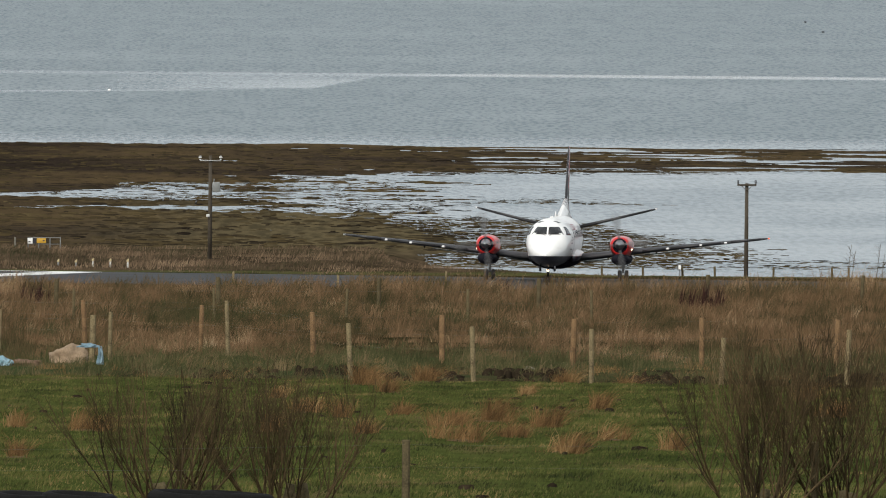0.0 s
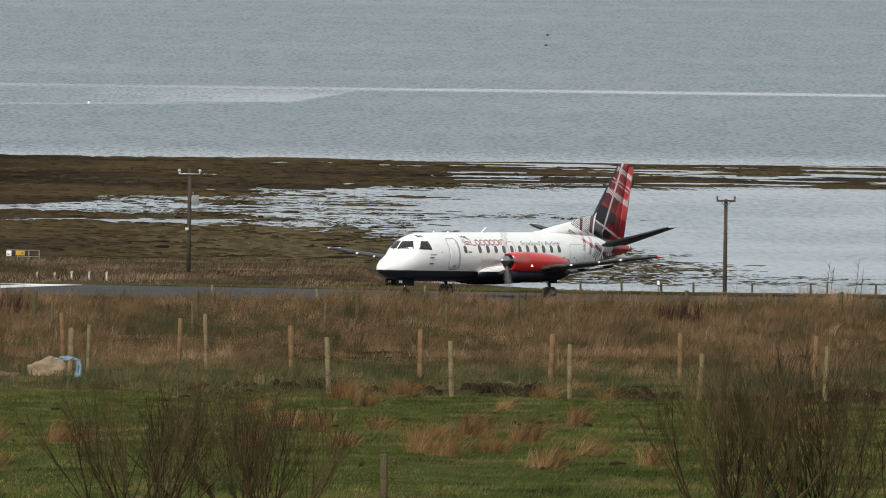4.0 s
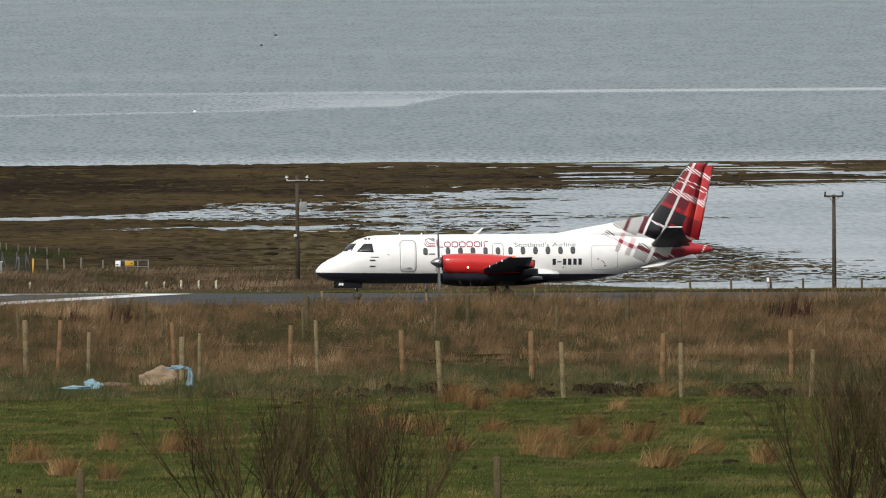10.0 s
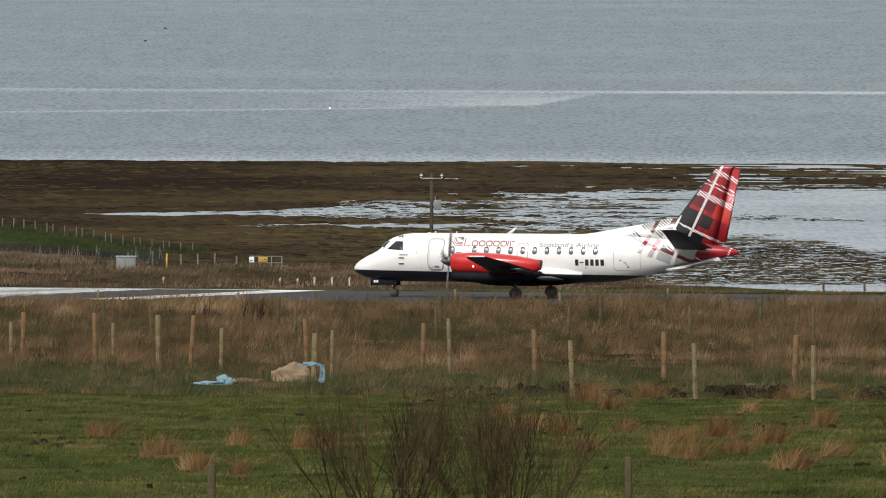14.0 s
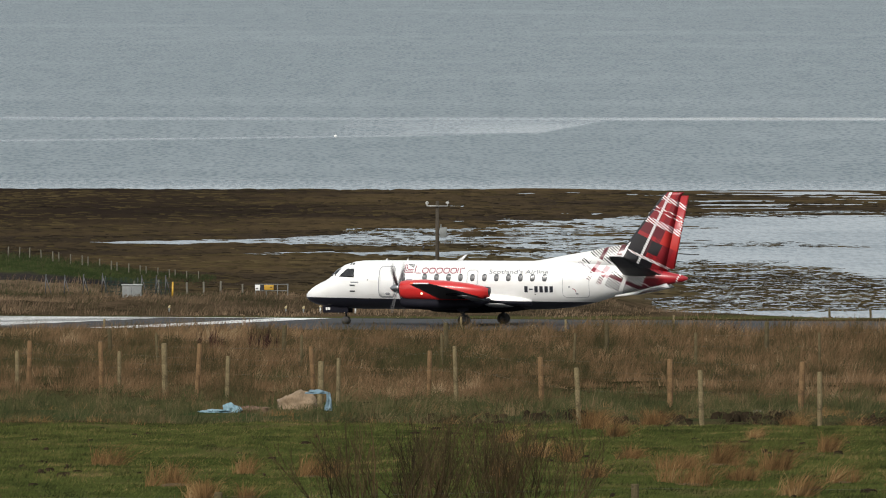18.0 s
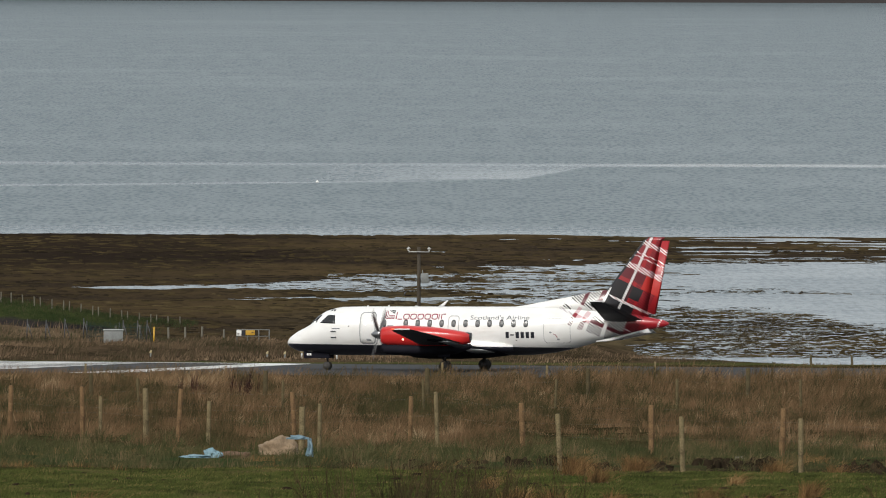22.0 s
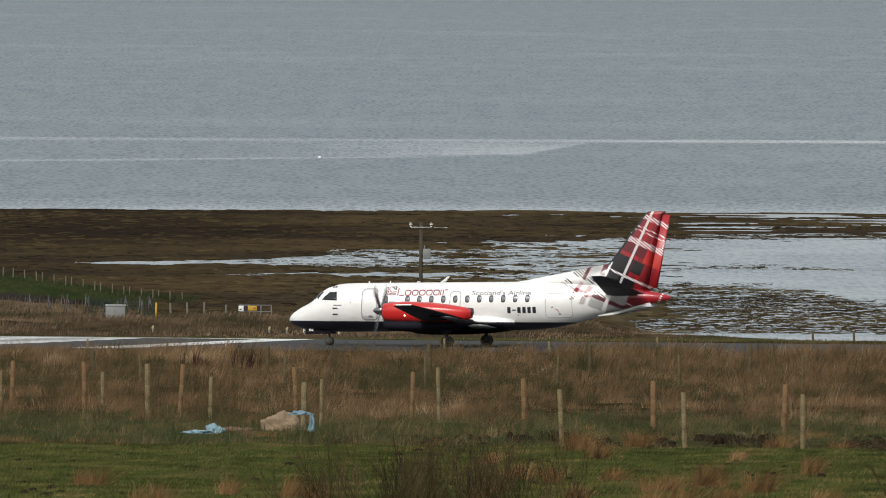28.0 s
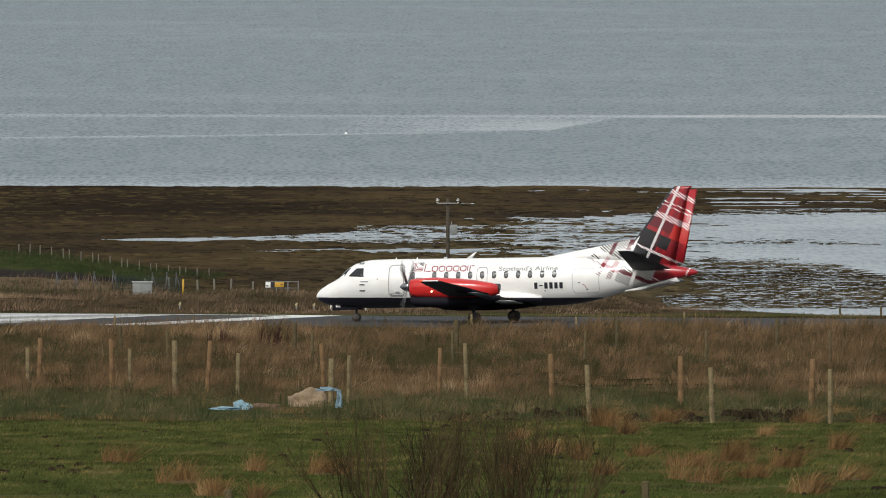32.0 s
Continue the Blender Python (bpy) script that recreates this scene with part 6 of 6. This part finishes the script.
def sapling(x, y, high, seed):
    g = random.Random(seed)
    z = zat(x, y)
    ob = tagged(empty("bare_sapling", x, y, z), "thin bare sapling against the water", "shrub", "bare saplings by the shore")
    bm = bmesh.new()
    tube(bm, (0, 0, -.1), (.12 * high, 0, high), .022, .008, 5)
    for k in range(10):
        q = g.uniform(.35, .95)
        p = Vector((.12 * high * q, 0, high * q))
        tube(bm, p, p + Vector((g.uniform(-.3, .35), 0, g.uniform(.1, .35))), .01, .004, 4)
    part("twigs", bm, TWIG, ob)


for k, (sx, sh) in enumerate(((34.0, 1.9), (34.25, 1.6), (35.6, 2.0), (35.9, 1.5))):
    sapling(sx * .95, 946, sh + .5, 40 + k)

# ---- sacks and sheeting left by the field fence ----
def lump(name, x, y, sx, sy, sz, material, label, category, seed, turn=0, rough=.25):
    """A crumpled sack: a lumpy cushion that sags on the ground."""
    bm = bmesh.new()
    bmesh.ops.create_icosphere(bm, subdivisions=4, radius=1.0)
    for v in bm.verts:
        p = v.co.copy()
        n = noise.noise(p * 1.6 + Vector((seed, 0, 0))) * rough + noise.noise(p * 4.5 + Vector((0, seed, 0))) * rough * .45
        fold = abs(noise.noise(p * 3.0 + Vector((seed, seed, 0)))) * rough * .6
        p = p * (1 + n - fold)
        v.co = Vector((p.x * sx, p.y * sy, max(-.25, p.z) * sz))
    m = pose(x, y, zat(x, y) + .12 * sz, 0, 0, turn)
    ob = part(name, bm, material)
    ob.matrix_basis = m
    return tagged(ob, label, category)


lump("bulk_bag", -4.15, 462, .58, .5, .42, SACKING, "crumpled beige bulk bag slumped against a fence post", "sack", 3, 6, .3)
lump("blue_liner", -3.66, 461.2, .27, .22, .08, LINER, "torn pale blue plastic liner on the beige bag", "plastic sheet", 8, 10, .4).location.z += .44
lump("blue_liner", -3.34, 461.0, .085, .14, .4, LINER, "torn pale blue plastic hanging down the bag's side", "plastic sheet", 5, 0, .4)
lump("blue_sheet", -6.0, 446, .4, .55, .07, BLUE, "pale blue plastic sheet lying in the grass", "plastic sheet", 13, 12, .45)
lump("blue_sheet", -5.66, 447, .24, .3, .2, BLUE, "pale blue plastic sheet lying in the grass", "plastic sheet", 19, 25, .4)
lump("brown_sacking", -5.15, 447.5, .48, .4, .15, plain("brown_sacking_cloth", (.15, .095, .065), .85, vary=.3, bump=.4), "flat brown sacking beside the blue sheet", "sack", 17, -5, .4)
lump("pale_stone", 7.49, 450.5, .16, .12, .08, STONE, "pale stone on the ditch bank", "stone", 23, 0, .2)
for k, (tx, tw) in enumerate(((-2.75, .34), (-2.0, .42), (-0.45, .55), (.1, .4))):
    z = zat(tx, 240)
    bm = bmesh.new()
    rings = []
    for i in range(28):
        a = 2 * math.pi * i / 28
        rings.append([((tw + .11 * math.cos(b)) * math.cos(a), (tw + .11 * math.cos(b)) * math.sin(a), .1 + .1 * math.sin(b)) for b in [2 * math.pi * j / 10 for j in range(10)]])
    loft(bm, rings + rings[:1], caps=False)
    bmesh.ops.remove_doubles(bm, verts=bm.verts, dist=.0005)
    ob = part("old_tyre", bm, OLDTYRE)
    ob.matrix_basis = pose(tx, 240, z + max(0, 17.44 - .2 - z), 3, 2, 20 * k)
    tagged(ob, "old black tyre lying flat in the grass", "tyre", "old tyres")

# mooring float on the sound
bm = bmesh.new()
bmesh.ops.create_uvsphere(bm, u_segments=14, v_segments=8, radius=.15)
buoy = empty("mooring_float", -11.6, 1688, .06)
tagged(buoy, "small white mooring float on the water", "buoy")
part("float", bm, WHITE, buoy)
bm = bmesh.new()
tube(bm, (0, 0, .13), (0, 0, .24), .02, .02, 6)
part("ring", bm, STEEL, buoy)


def bird():
    ob = tagged(empty("bird"), "small dark seabird in flight over the water", "bird", "birds over the water")
    bm = bmesh.new()
    bmesh.ops.create_uvsphere(bm, u_segments=10, v_segments=6, radius=.1, matrix=Matrix.Diagonal((2.0, .8, .8, 1)))
    part("body", bm, BIRD, ob)
    for s in (1, -1):
        bm = bmesh.new()
        loft(bm, [[(.08, 0, 0), (0, 0, .02), (-.1, 0, 0), (0, 0, -.015)], [(.05, s * .16, .09), (0, s * .16, .1), (-.06, s * .16, .09), (0, s * .16, .08)], [(-.03, s * .32, .05), (-.05, s * .32, .055), (-.07, s * .32, .05), (-.05, s * .32, .045)]])
        part("wing", bm, BIRD, ob)
    return ob


birds = [bird(), bird()]


# ---- what moves ----
TAXI = [(0.0, 16.35, 905.47, -94.4), (0.5, 16.23, 904.65, -99.3), (1.0, 16.08, 903.97, -104.1), (1.5, 15.88, 903.37, -108.8),
        (2.0, 15.64, 902.79, -113.7), (2.5, 15.34, 902.21, -118.2), (4.5, 14.03, 900.51, -134.6), (5.0, 13.62, 900.13, -138.9),
        (5.5, 13.21, 899.81, -142.7), (6.0, 12.83, 899.55, -146.5), (6.5, 12.33, 899.24, -150.5), (7.0, 11.93, 899.03, -154.4),
        (7.5, 11.51, 898.85, -158.4), (8.0, 11.07, 898.68, -160.9), (8.5, 10.61, 898.54, -164.4), (9.0, 10.10, 898.42, -168.5),
        (9.5, 9.63, 898.33, -172.1), (10.0, 9.06, 898.27, -174.9), (10.5, 8.51, 898.23, -177.1), (11.0, 7.89, 898.21, -180.7),
        (11.5, 7.32, 898.24, -185.4), (12.0, 6.69, 898.32, -188.8), (12.5, 6.08, 898.42, -190.6), (13.0, 5.39, 898.56, -192.5),
        (13.5, 4.75, 898.70, -193.6), (14.0, 4.01, 898.89, -195.6), (14.5, 3.51, 899.03, -195.8), (16.5, 1.74, 899.49, -197.7),
        (17.0, 1.50, 899.57, -198.0), (17.5, 1.35, 899.61, -197.8), (18.0, 1.24, 899.64, -197.2)]


def motions():
    # the nose dips on its strut as power comes up against the brakes
    dip = lambda t: float(np.interp(t, [0, 16.5, 20, 23, 28, 32], [0, 0, 0.1, 0.5, 0.9, 1.05]))
    rows = []
    for t, x, y, turn in TAXI + [(t, *TAXI[-1][1:]) for t in (19, 21, 23, 25, 28, 30, 32)]:
        rows.append((t, Matrix.Translation((x, y, 3.03 - 0.0096 * (y - 900))) @ Matrix.Rotation(-0.0096, 4, 'X') @ Matrix.Rotation(radians(turn), 4, 'Z') @ Matrix.Rotation(radians(dip(t)), 4, 'Y')))
    walk(aircraft, rows)
    walk(nose_gear, [(t, pose(0, 0, 7.2 * math.sin(radians(dip(t))))) for t in (0, 16.5, 19, 21, 23, 25, 28, 30, 32)])
    for prop, s in zip(propellers, (1, -1)):
        walk(prop, [(k / 30, pose(3.45, s * 3.36, 1.87, -87.0 * k + 8 + 37 * min(1, max(0, (k - 400) / 100)))) for k in range(961)])
    # two birds cross the sound from right to left
    walk(birds[0], [(t, pose(x, 2000, z, 0, 0, 180)) for t, x, z in ((0, 65.5, 2.3), (1, 58.2, 2.3), (7.5, 12.0, 2.2), (9, .9, 2.2), (10, -6.3, 2.5), (11, -13.4, 3.1), (12, -20, 2.8), (14, -34.3, 2.6), (32, -155, 4))])
    walk(birds[1], [(t, pose(x, 2000, z, 0, 0, 180)) for t, x, z in ((0, 63.5, 3.4), (7.5, 12.9, 3.3), (9, 2.2, 3.2), (10, -4.7, 3.6), (11, -11.6, 4.4), (12, -18.1, 4.2), (14, -32.1, 4.0), (17, -51.6, 4.7), (32, -150, 6))])


motions()
